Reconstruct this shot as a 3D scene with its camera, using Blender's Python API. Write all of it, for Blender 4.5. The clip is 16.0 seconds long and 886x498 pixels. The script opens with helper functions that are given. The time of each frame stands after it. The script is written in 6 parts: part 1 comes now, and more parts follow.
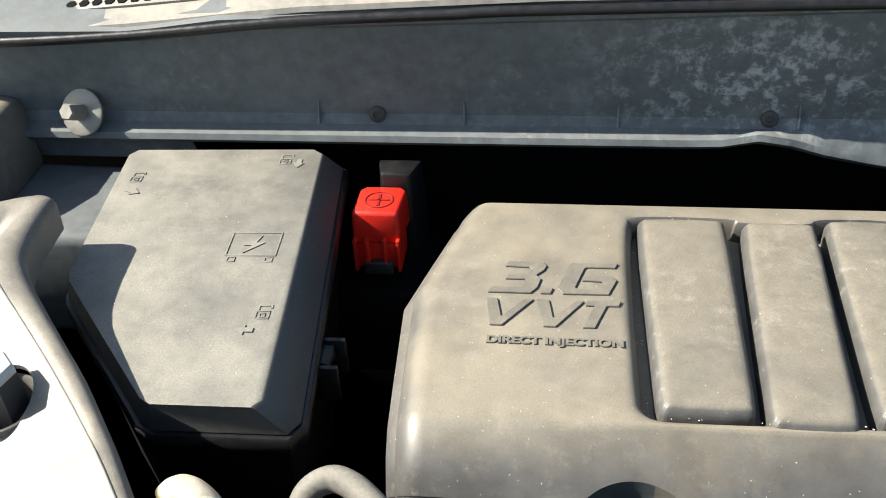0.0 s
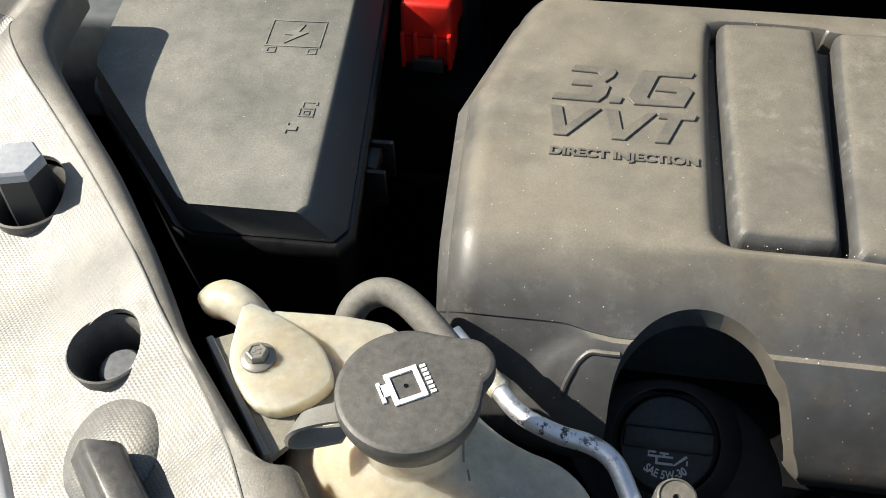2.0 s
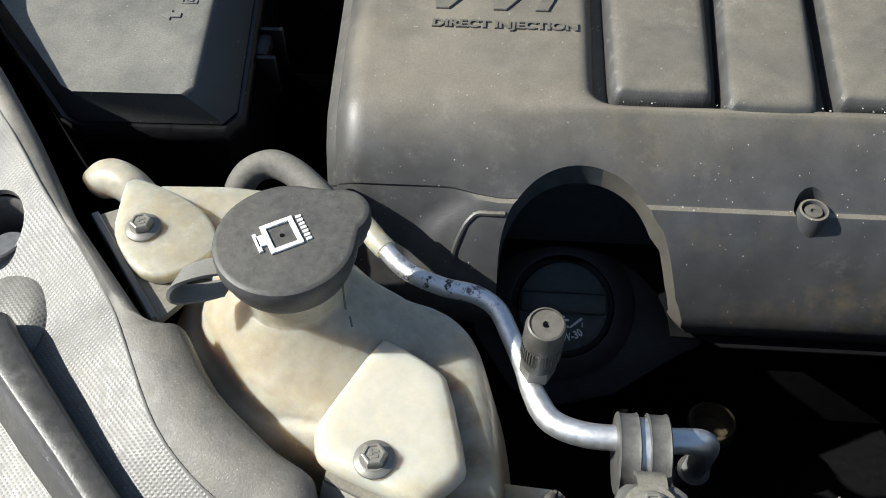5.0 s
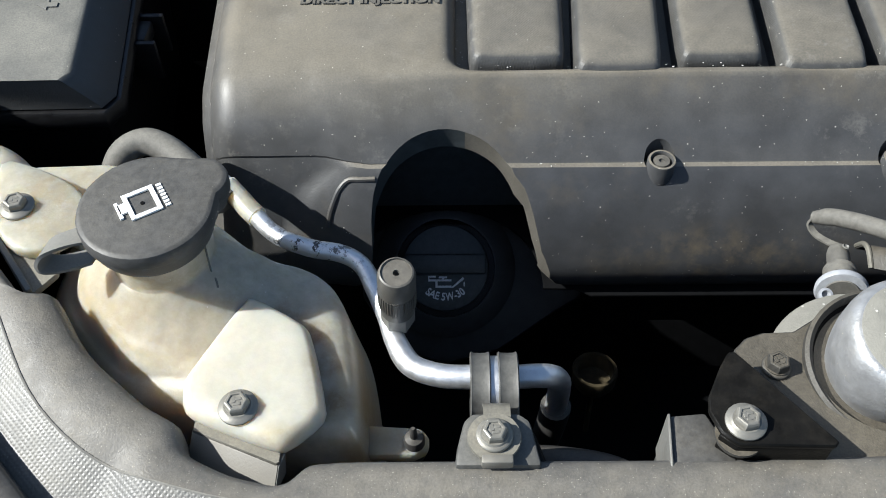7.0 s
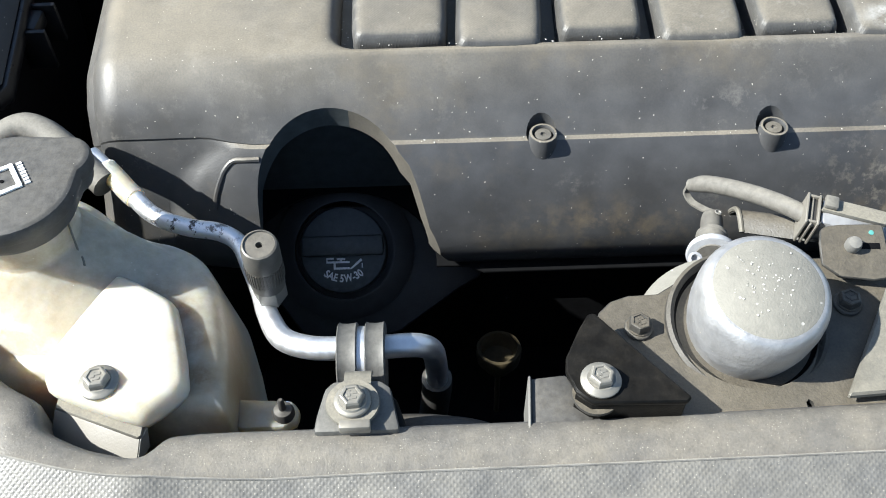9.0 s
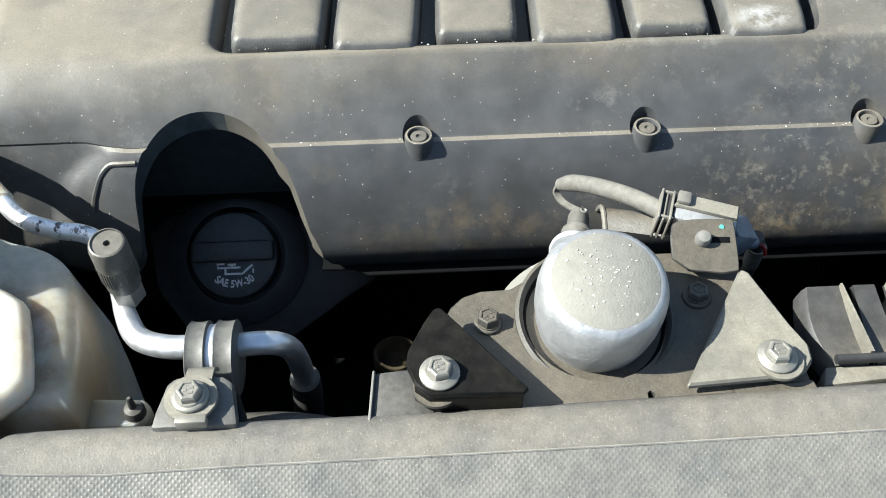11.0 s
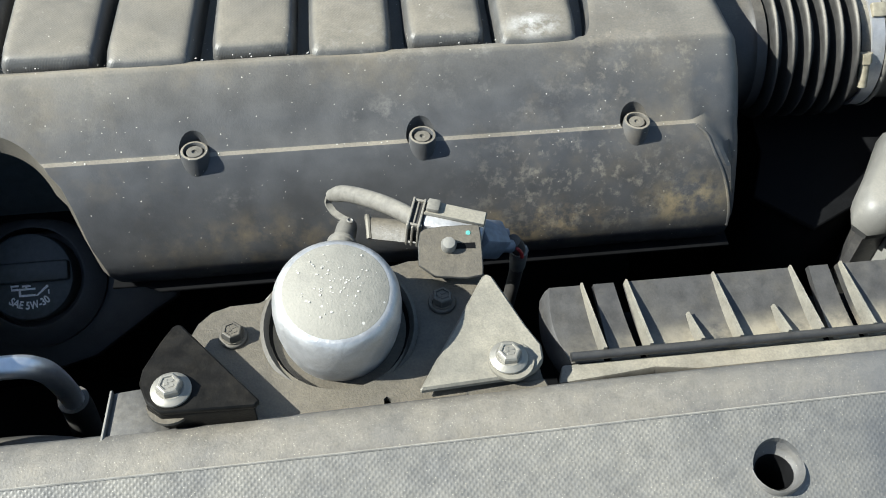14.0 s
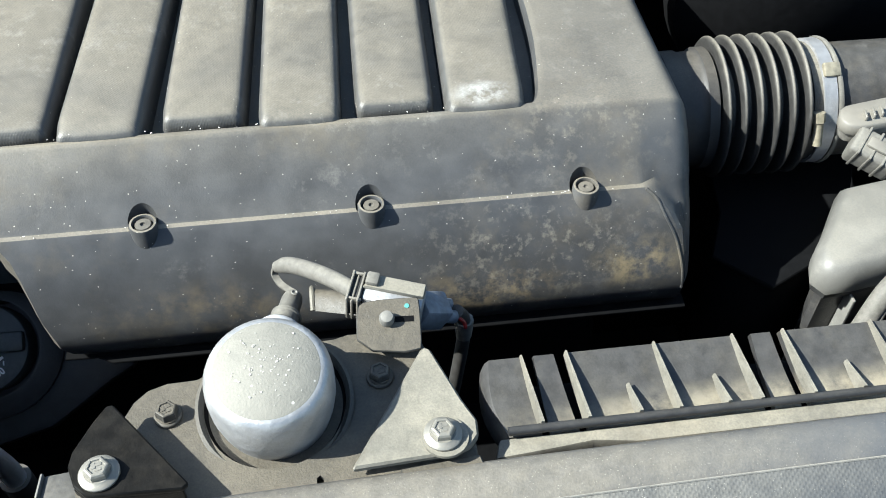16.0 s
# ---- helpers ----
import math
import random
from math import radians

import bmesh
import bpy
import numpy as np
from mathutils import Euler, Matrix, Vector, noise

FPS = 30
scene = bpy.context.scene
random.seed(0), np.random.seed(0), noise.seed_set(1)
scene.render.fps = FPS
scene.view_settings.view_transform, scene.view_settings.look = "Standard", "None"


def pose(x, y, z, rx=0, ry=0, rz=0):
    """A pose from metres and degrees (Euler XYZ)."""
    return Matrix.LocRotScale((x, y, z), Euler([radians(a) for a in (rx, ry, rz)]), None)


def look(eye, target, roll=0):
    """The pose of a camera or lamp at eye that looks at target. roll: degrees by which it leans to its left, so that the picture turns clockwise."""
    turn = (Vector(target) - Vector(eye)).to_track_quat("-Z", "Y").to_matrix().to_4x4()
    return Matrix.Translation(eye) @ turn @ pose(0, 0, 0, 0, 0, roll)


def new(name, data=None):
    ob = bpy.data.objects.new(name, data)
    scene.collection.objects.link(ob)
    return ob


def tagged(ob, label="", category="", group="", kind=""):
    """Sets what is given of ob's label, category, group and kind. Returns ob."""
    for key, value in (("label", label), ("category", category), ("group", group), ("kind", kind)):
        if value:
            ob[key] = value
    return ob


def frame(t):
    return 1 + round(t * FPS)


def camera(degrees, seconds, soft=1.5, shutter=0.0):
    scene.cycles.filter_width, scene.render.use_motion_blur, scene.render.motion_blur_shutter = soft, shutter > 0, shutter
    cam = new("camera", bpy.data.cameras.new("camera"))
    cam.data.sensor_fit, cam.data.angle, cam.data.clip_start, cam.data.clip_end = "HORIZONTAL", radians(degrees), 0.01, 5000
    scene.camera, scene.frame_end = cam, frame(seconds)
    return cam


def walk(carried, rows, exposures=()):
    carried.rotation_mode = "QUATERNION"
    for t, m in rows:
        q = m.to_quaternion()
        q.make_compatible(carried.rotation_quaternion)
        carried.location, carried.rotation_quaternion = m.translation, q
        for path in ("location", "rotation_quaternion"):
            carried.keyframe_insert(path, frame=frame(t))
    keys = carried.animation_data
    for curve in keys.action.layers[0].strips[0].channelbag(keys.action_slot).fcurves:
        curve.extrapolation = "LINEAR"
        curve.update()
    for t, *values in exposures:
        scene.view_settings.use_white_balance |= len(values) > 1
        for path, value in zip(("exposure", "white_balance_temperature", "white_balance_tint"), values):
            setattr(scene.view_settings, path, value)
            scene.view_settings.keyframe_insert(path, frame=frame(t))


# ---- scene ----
cam = camera(49.3, 16.0, soft=1.0)
PATH = [
    (0, (0.0306, -0.0045, 1.4964), (-0.1911, 1.5994, 0.3223), -3.08),
    (0.5, (0.0188, 0.0140, 1.4878), (-0.2391, 1.5292, 0.2080), -2.71),
    (1, (0.0083, 0.0257, 1.4838), (-0.2411, 1.4472, 0.0991), -2.30),
    (1.5, (0.0050, 0.0300, 1.4765), (-0.2444, 1.3891, 0.0306), -2.38),
    (2, (0.0029, 0.0292, 1.4724), (-0.2333, 1.3502, -0.0105), -2.03),
    (2.5, (0.0045, 0.0240, 1.4646), (-0.2185, 1.3267, -0.0365), -1.89),
    (3, (0.0091, 0.0160, 1.4554), (-0.2014, 1.3071, -0.0574), -1.95),
    (3.5, (0.0145, 0.0110, 1.4485), (-0.1790, 1.2895, -0.0774), -2.02),
    (4, (0.0200, 0.0079, 1.4470), (-0.1498, 1.2723, -0.0932), -1.80),
    (6.5, (0.0751, -0.0289, 1.4625), (0.0255, 1.2125, -0.1049), -1.48),
    (7, (0.0857, -0.0336, 1.4618), (0.0583, 1.2071, -0.1067), -1.34),
    (7.5, (0.0979, -0.0368, 1.4611), (0.0830, 1.1996, -0.1109), -1.47),
    (8, (0.1092, -0.0400, 1.4591), (0.1118, 1.1953, -0.1138), -1.23),
    (8.5, (0.1213, -0.0442, 1.4561), (0.1388, 1.1955, -0.1132), -1.02),
    (11, (0.1964, -0.0618, 1.4469), (0.2541, 1.2216, -0.0859), -0.37),
    (11.5, (0.2093, -0.0635, 1.4473), (0.2986, 1.2204, -0.0836), 0.45),
    (12, (0.2247, -0.0657, 1.4488), (0.3323, 1.2178, -0.0812), 0.77),
    (12.5, (0.2390, -0.0667, 1.4510), (0.3696, 1.2114, -0.0818), 1.23),
    (13, (0.2544, -0.0688, 1.4528), (0.4036, 1.2075, -0.0798), 1.38),
    (13.5, (0.2687, -0.0703, 1.4541), (0.4413, 1.2043, -0.0774), 1.71),
    (14, (0.2819, -0.0707, 1.4561), (0.4831, 1.2038, -0.0720), 2.28),
    (14.5, (0.2952, -0.0706, 1.4588), (0.5110, 1.2098, -0.0624), 2.29),
    (15, (0.3053, -0.0695, 1.4606), (0.5210, 1.2251, -0.0486), 1.89),
    (15.5, (0.3130, -0.0683, 1.4614), (0.5176, 1.2543, -0.0247), 1.23),
    (16, (0.3150, -0.0639, 1.4659), (0.5143, 1.2787, -0.0030), 1.07),
]
EXPOSURES = ((0.0, 1.46, 7100, 7), (0.6, 1.40, 7100, 7), (1.5, 0.94, 7080, 7), (3.5, 0.79, 6660, 5), (4.2, 0.61, 6560, 5), (6.3, 0.60, 6250, 6), (7.0, 0.65, 6200, 6), (7.5, 0.94, 6220, 6), (8.0, 1.13, 6230, 6), (8.5, 1.22, 6250, 6), (11.0, 1.34, 6350, 3), (12.3, 1.28, 6340, 3), (13.2, 1.25, 6340, 3), (15.2, 1.23, 6260, 3), (16.0, 1.42, 6200, 2))
walk(cam, [(t, look(eye, target, roll)) for t, eye, target, roll in PATH], EXPOSURES)

# ---- light ----
SUN_DIR = Vector((1.15, 0.07, -1.0)).normalized()
world = bpy.data.worlds.new("sky")
scene.world = world
world.use_nodes = True
wn, wl = world.node_tree.nodes, world.node_tree.links
sky = wn.new("ShaderNodeTexSky")
sky.sky_type, sky.sun_disc = "NISHITA", False
sky.sun_elevation = math.asin(-SUN_DIR.z)
sky.sun_rotation = math.atan2(-SUN_DIR.x, -SUN_DIR.y)
wl.new(sky.outputs[0], wn["Background"].inputs[0])
wn["Background"].inputs[1].default_value = 0.078
sun = new("sun", bpy.data.lights.new("sun", "SUN"))
sun.data.energy, sun.data.angle, sun.data.color = 5.0, radians(0.5), (1.0, 0.965, 0.915)
sun.matrix_world = look((-2, 0.7, 3.5), Vector((-2, 0.7, 3.5)) + SUN_DIR)

# ---- materials ----


def surface(name, base, rough=0.6, metal=0.0, dust=None, amount=0.0, scale=18.0, bump=0.15, grain=900.0,
            specks=0.0, weave=0.0, up=0.7, stain=0.25, coat=0.0, scuff=0.0, blotch=0.0, blotch_colour=(0.22, 0.185, 0.13), blotch_scale=11.0, speck_scale=620.0,
            weave_depth=2.6, flat=(0.66, 0.985), cake=0.3, speck_colour=(0.62, 0.58, 0.5)):
    """A worn surface: mottled base colour, dust that lies on faces that look up, fine grain and pale specks."""
    m = bpy.data.materials.new(name)
    m.use_nodes = True
    n, l = m.node_tree.nodes, m.node_tree.links
    b = n["Principled BSDF"]
    geo, co = n.new("ShaderNodeNewGeometry"), n.new("ShaderNodeNewGeometry").outputs["Position"]

    def noise_of(sc, detail=4.0, r=0.6):
        t = n.new("ShaderNodeTexNoise")
        t.inputs["Scale"].default_value, t.inputs["Detail"].default_value, t.inputs["Roughness"].default_value = sc, detail, r
        l.new(co, t.inputs["Vector"])
        return t.outputs["Fac"]

    def ranged(v, a, c, lo=0.0, hi=1.0):
        t = n.new("ShaderNodeMapRange")
        for k, x in zip(("From Min", "From Max", "To Min", "To Max"), (a, c, lo, hi)):
            t.inputs[k].default_value = x
        l.new(v, t.inputs["Value"])
        return t.outputs["Result"]

    def calc(op, a, c):
        t = n.new("ShaderNodeMath")
        t.operation = op
        for k, x in enumerate((a, c)):
            if isinstance(x, (int, float)):
                t.inputs[k].default_value = x
            else:
                l.new(x, t.inputs[k])
        return t.outputs[0]

    def mixed(f, a, c):
        t = n.new("ShaderNodeMix")
        t.data_type = "RGBA"
        if isinstance(f, (int, float)):
            t.inputs["Factor"].default_value = f
        else:
            l.new(f, t.inputs["Factor"])
        for k, x in (("A", a), ("B", c)):
            socket = [s for s in t.inputs if s.name == k and s.type == "RGBA"][0]
            if isinstance(x, tuple):
                socket.default_value = (*x, 1)
            else:
                l.new(x, socket)
        return [s for s in t.outputs if s.type == "RGBA"][0]

    big, mid, fine = noise_of(scale), noise_of(scale * 5), noise_of(grain, 2.0)
    col = mixed(ranged(mid, 0.35, 0.7), tuple(c * (1 - stain) for c in base), tuple(min(1, c * (1 + stain)) for c in base))
    rgh = ranged(mid, 0.3, 0.7, max(0.02, rough - 0.08), min(1, rough + 0.08))
    if dust:
        sep = n.new("ShaderNodeSeparateXYZ")
        l.new(geo.outputs["Normal"], sep.inputs[0])
        facing = ranged(sep.outputs["Z"], flat[0], flat[1], 1 - up, 1.0)
        patch = calc("ADD", ranged(big, 0.34, 0.66, 0.42, 0.78), ranged(mid, 0.3, 0.7, -0.06, 0.06))
        f = calc("MULTIPLY", calc("MULTIPLY", patch, facing), amount)
        fine_patch = calc("MULTIPLY", f, ranged(fine, 0.3, 0.7, 0.76, 1.24))
        col = mixed(fine_patch, col, dust)
        rgh = calc("ADD", rgh, calc("MULTIPLY", f, cake))
    if scuff:
        worn = calc("MULTIPLY", ranged(noise_of(85, 7.0, 0.78), 0.53, 0.68), ranged(noise_of(8, 3.0), 0.46, 0.60))
        col = mixed(calc("MULTIPLY", worn, scuff), col, (0.34, 0.32, 0.28))
    if blotch:
        spread = calc("MULTIPLY", ranged(noise_of(blotch_scale, 7.0, 0.68), 0.50, 0.66), ranged(noise_of(blotch_scale * 9, 3.0, 0.7), 0.30, 0.62, 0.25, 1.0))
        col = mixed(calc("MULTIPLY", spread, blotch), col, blotch_colour)
    if specks:
        v = n.new("ShaderNodeTexVoronoi")
        v.inputs["Scale"].default_value = speck_scale
        l.new(co, v.inputs["Vector"])
        cut = n.new("ShaderNodeSeparateColor")
        l.new(v.outputs["Color"], cut.inputs[0])
        near = calc("LESS_THAN", v.outputs["Distance"], calc("MULTIPLY", cut.outputs[1], 0.22))
        col = mixed(calc("MULTIPLY", near, calc("LESS_THAN", cut.outputs[0], specks)), col, speck_colour)
    l.new(col, b.inputs["Base Color"])
    l.new(rgh, b.inputs["Roughness"])
    b.inputs["Metallic"].default_value = metal
    b.inputs["Coat Weight"].default_value = coat
    height = calc("ADD", calc("MULTIPLY", fine, 0.6), calc("MULTIPLY", mid, 0.4))
    if weave:
        waves = []
        for ang in (45, -45):
            mp, w = n.new("ShaderNodeMapping"), n.new("ShaderNodeTexWave")
            mp.inputs["Rotation"].default_value = (0, 0, radians(ang))
            l.new(co, mp.inputs["Vector"])
            l.new(mp.outputs[0], w.inputs["Vector"])
            w.inputs["Scale"].default_value = weave
            w.inputs["Distortion"].default_value = 0.0
            waves.append(w.outputs["Fac"])
        filled = ranged(noise_of(45, 4.0, 0.7), 0.36, 0.62, 0.6, 1.0)
        height = calc("ADD", calc("MULTIPLY", calc("MULTIPLY", *waves), calc("MULTIPLY", filled, weave_depth)), height)
    bp = n.new("ShaderNodeBump")
    bp.inputs["Strength"].default_value, bp.inputs["Distance"].default_value = bump, 0.0009
    l.new(height, bp.inputs["Height"])
    l.new(bp.outputs[0], b.inputs["Normal"])
    return m


def patched(m, centre, size, colour, amount, scale=60.0, lo=0.48, hi=0.62):
    """A patch of dried dirt or of another tone, of its own shape, on a surface: noise that thins out round a centre."""
    n, l = m.node_tree.nodes, m.node_tree.links
    b = n["Principled BSDF"]
    was = b.inputs["Base Color"].links[0].from_socket
    co = n.new("ShaderNodeNewGeometry").outputs["Position"]
    mp, ln, fall = n.new("ShaderNodeMapping"), n.new("ShaderNodeVectorMath"), n.new("ShaderNodeMapRange")
    mp.inputs["Location"].default_value = [-c / r for c, r in zip(centre, size)]
    mp.inputs["Scale"].default_value = [1 / r for r in size]
    ln.operation = "LENGTH"
    l.new(co, mp.inputs["Vector"])
    l.new(mp.outputs[0], ln.inputs[0])
    fall.interpolation_type = "SMOOTHSTEP"
    for k, x in zip(("From Min", "From Max", "To Min", "To Max"), (0.15, 1.0, amount, 0.0)):
        fall.inputs[k].default_value = x
    l.new(ln.outputs["Value"], fall.inputs["Value"])
    tx, cutoff = n.new("ShaderNodeTexNoise"), n.new("ShaderNodeMapRange")
    tx.inputs["Scale"].default_value, tx.inputs["Detail"].default_value, tx.inputs["Roughness"].default_value = scale, 8.0, 0.72
    l.new(co, tx.inputs["Vector"])
    cutoff.inputs["From Min"].default_value, cutoff.inputs["From Max"].default_value = lo, hi
    l.new(tx.outputs["Fac"], cutoff.inputs["Value"])
    mul, mix = n.new("ShaderNodeMath"), n.new("ShaderNodeMix")
    mul.operation, mix.data_type = "MULTIPLY", "RGBA"
    l.new(fall.outputs["Result"], mul.inputs[0])
    l.new(cutoff.outputs["Result"], mul.inputs[1])
    l.new(mul.outputs[0], mix.inputs["Factor"])
    sockets = [q for q in mix.inputs if q.type == "RGBA"]
    l.new(was, sockets[0])
    sockets[1].default_value = (*colour, 1)
    l.new([q for q in mix.outputs if q.type == "RGBA"][0], b.inputs["Base Color"])


DUST = (0.30, 0.262, 0.195)
M_COVER = surface("cover plastic", (0.052, 0.054, 0.058), 0.46, dust=DUST, amount=0.74, scale=9, specks=0.075, bump=0.18, up=0.94, stain=0.2, scuff=0.26, blotch=0.42, blotch_scale=7, blotch_colour=(0.190, 0.152, 0.095), flat=(0.72, 0.99), cake=0.12)
M_BAR = surface("cover bar plastic", (0.062, 0.063, 0.064), 0.48, dust=DUST, amount=0.72, scale=16, specks=0.03, weave=270, weave_depth=0.55, bump=0.16, stain=0.15, up=0.85, blotch=0.5, blotch_colour=(0.075, 0.072, 0.064), blotch_scale=16, scuff=0.45, cake=0.15)
M_LETTER = surface("letter plastic", (0.070, 0.070, 0.068), 0.45, dust=DUST, amount=0.50, scale=40, stain=0.1)
M_SHIELD = surface("shield plastic", (0.088, 0.090, 0.094), 0.40, dust=(0.32, 0.295, 0.24), amount=0.72, scale=38, specks=0.45, speck_scale=950, weave=165, weave_depth=1.15, bump=0.20, scuff=0.25, stain=0.14, blotch=0.45, blotch_colour=(0.075, 0.076, 0.076), blotch_scale=60, speck_colour=(0.42, 0.39, 0.33), cake=0.15)
M_SHIELD_RIM = surface("shield rim plastic", (0.080, 0.080, 0.081), 0.52, dust=(0.33, 0.29, 0.22), amount=0.58, scale=38, specks=0.6, speck_scale=950, speck_colour=(0.38, 0.35, 0.29), bump=0.34, grain=900, stain=0.16, blotch=0.25, blotch_colour=(0.25, 0.22, 0.165), blotch_scale=70, cake=0.15)
M_FUSE = surface("fuse box plastic", (0.055, 0.058, 0.06), 0.55, dust=(0.30, 0.285, 0.24), amount=0.88, scale=22, specks=0.04, up=0.97, bump=0.25, stain=0.12)
M_BLACK = surface("black plastic", (0.022, 0.023, 0.025), 0.5, dust=DUST, amount=0.12, scale=30)
M_GLOSS = surface("bare black plastic", (0.010, 0.010, 0.011), 0.35, scale=30)
# near-black and almost without gloss: deep shade put into the colour
M_DEEP = surface("near-black shade", (0.005, 0.0052, 0.0058), 0.85, scale=30)
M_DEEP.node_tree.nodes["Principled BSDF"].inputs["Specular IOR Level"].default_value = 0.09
M_RUBBER = surface("rubber", (0.022, 0.022, 0.024), 0.55, dust=DUST, amount=0.3, scale=40)
M_HOSE = surface("hose rubber", (0.11, 0.105, 0.095), 0.65, dust=(0.3, 0.28, 0.23), amount=0.6, scale=60)
M_CAP = surface("cap plastic", (0.05, 0.051, 0.053), 0.5, dust=DUST, amount=0.25, scale=60, specks=0.02)
M_OILCAP = surface("oil cap plastic", (0.050, 0.057, 0.057), 0.45, scale=60)
M_TANK = surface("tank plastic", (0.47, 0.44, 0.365), 0.36, dust=(0.36, 0.30, 0.20), amount=0.45, scale=30, stain=0.16, bump=0.16, grain=500, specks=0.03, blotch=0.6, blotch_colour=(0.32, 0.255, 0.16), blotch_scale=24, cake=0.2)
M_TANK.node_tree.nodes["Principled BSDF"].inputs["Subsurface Weight"].default_value = 0.85
M_TANK.node_tree.nodes["Principled BSDF"].inputs["Subsurface Radius"].default_value = (0.030, 0.022, 0.012)
M_TANK.node_tree.nodes["Principled BSDF"].inputs["Subsurface Scale"].default_value = 1.0
M_PAD = surface("clean tank plastic", (0.56, 0.53, 0.445), 0.36, dust=(0.42, 0.345, 0.23), amount=0.12, scale=30, stain=0.06, bump=0.10, blotch=0.2, blotch_colour=(0.46, 0.37, 0.24), blotch_scale=26, cake=0.1)
M_PAD.node_tree.nodes["Principled BSDF"].inputs["Subsurface Weight"].default_value = 0.7
M_PAD.node_tree.nodes["Principled BSDF"].inputs["Subsurface Radius"].default_value = (0.016, 0.012, 0.007)
M_PAD.node_tree.nodes["Principled BSDF"].inputs["Subsurface Scale"].default_value = 1.0
M_ALU = surface("aluminium pipe", (0.86, 0.87, 0.89), 0.44, metal=0.92, dust=(0.2, 0.18, 0.15), amount=0.2, scale=60, stain=0.05)
M_STEEL = surface("zinc bolt", (0.26, 0.252, 0.228), 0.45, metal=0.4, dust=(0.22, 0.19, 0.135), amount=0.45, blotch=0.3, stain=0.1, scale=50)
M_CAN = surface("galvanised can", (0.42, 0.425, 0.44), 0.38, metal=0.55, dust=(0.33, 0.315, 0.28), amount=0.45, scale=25, bump=0.5, grain=420, specks=0.12, stain=0.14, blotch=0.35, blotch_colour=(0.36, 0.33, 0.27), blotch_scale=30)
M_CAN_TOP = surface("crusted can top", (0.20, 0.193, 0.168), 0.62, metal=0.0, dust=(0.28, 0.265, 0.225), amount=0.5, scale=40, specks=0.30, bump=0.35, speck_scale=300, speck_colour=(0.46, 0.44, 0.40), stain=0.1)
M_BRACKET = surface("dusty bracket steel", (0.040, 0.039, 0.036), 0.55, dust=(0.24, 0.20, 0.138), amount=0.50, blotch=0.5, blotch_colour=(0.05, 0.047, 0.04), blotch_scale=30, scale=60, up=0.95, bump=0.4)
M_BRACKET_DARK = surface("black bracket steel", (0.004, 0.004, 0.004), 0.42, dust=DUST, amount=0.03, scale=40, stain=0.3, bump=0.2, cake=0.04, blotch=0.16, blotch_colour=(0.07, 0.06, 0.045), blotch_scale=40)
M_BRACKET_DARK.node_tree.nodes["Principled BSDF"].inputs["Specular IOR Level"].default_value = 0.14
M_BRACKET_PALE = surface("pale dusty bracket", (0.11, 0.105, 0.09), 0.55, dust=(0.335, 0.305, 0.238), amount=0.78, scale=30, up=0.8, bump=0.3, stain=0.25, blotch=0.6, blotch_colour=(0.12, 0.115, 0.10), blotch_scale=40)
M_RED = surface("red plastic", (0.60, 0.018, 0.010), 0.42, stain=0.08, scale=60)
M_DARK_RED = surface("dark red plastic", (0.22, 0.012, 0.012), 0.5, scale=60)
M_PRINT_BLUE = surface("blue print", (0.12, 0.22, 0.38), 0.5, scale=60)
M_WHITE = surface("white print", (0.85, 0.85, 0.83), 0.5, stain=0.1, scale=80)
M_COWL = surface("cowl plastic", (0.084, 0.098, 0.106), 0.62, dust=(0.2, 0.2, 0.19), amount=0.3, scale=16, stain=0.2, blotch=0.35, blotch_colour=(0.20, 0.23, 0.24), blotch_scale=14, scuff=0.3)
# dried dirt: tan at the lower front of the cover, pale flecks round it, a chalky drip on the last bar, water marks on the cowl
patched(M_COVER, (0.000, 0.500, 1.095), (0.30, 0.22, 0.08), (0.33, 0.29, 0.215), 0.42, 9, 0.25, 0.75)
patched(M_COVER, (0.495, 0.318, 1.022), (0.040, 0.03, 0.024), (0.30, 0.24, 0.14), 0.75, 55, 0.42, 0.62)
patched(M_COVER, (0.400, 0.312, 1.012), (0.070, 0.03, 0.024), (0.27, 0.21, 0.125), 0.65, 70, 0.45, 0.62)
patched(M_COVER, (0.430, 0.325, 1.035), (0.110, 0.06, 0.050), (0.34, 0.31, 0.25), 0.36, 130, 0.53, 0.64)
patched(M_COVER, (0.470, 0.370, 1.090), (0.080, 0.06, 0.040), (0.33, 0.29, 0.22), 0.30, 110, 0.52, 0.64)
patched(M_COVER, (0.240, 0.312, 1.015), (0.110, 0.03, 0.030), (0.22, 0.17, 0.10), 0.45, 50, 0.46, 0.66)
patched(M_COVER, (0.500, 0.470, 1.090), (0.10, 0.22, 0.06), (0.080, 0.083, 0.087), 0.5, 9, 0.25, 0.7)
patched(M_TANK, (0.040, 0.190, 1.055), (0.030, 0.060, 0.045), (0.29, 0.21, 0.115), 0.75, 18, 0.30, 0.60)
patched(M_TANK, (-0.070, 0.225, 1.080), (0.085, 0.080, 0.045), (0.40, 0.325, 0.215), 0.75, 14, 0.25, 0.58)
patched(M_TANK, (-0.120, 0.285, 1.100), (0.035, 0.035, 0.02), (0.38, 0.29, 0.16), 0.6, 70, 0.44, 0.62)
patched(M_TANK, (0.038, 0.175, 1.065), (0.030, 0.040, 0.04), (0.36, 0.26, 0.13), 0.6, 30, 0.40, 0.62)
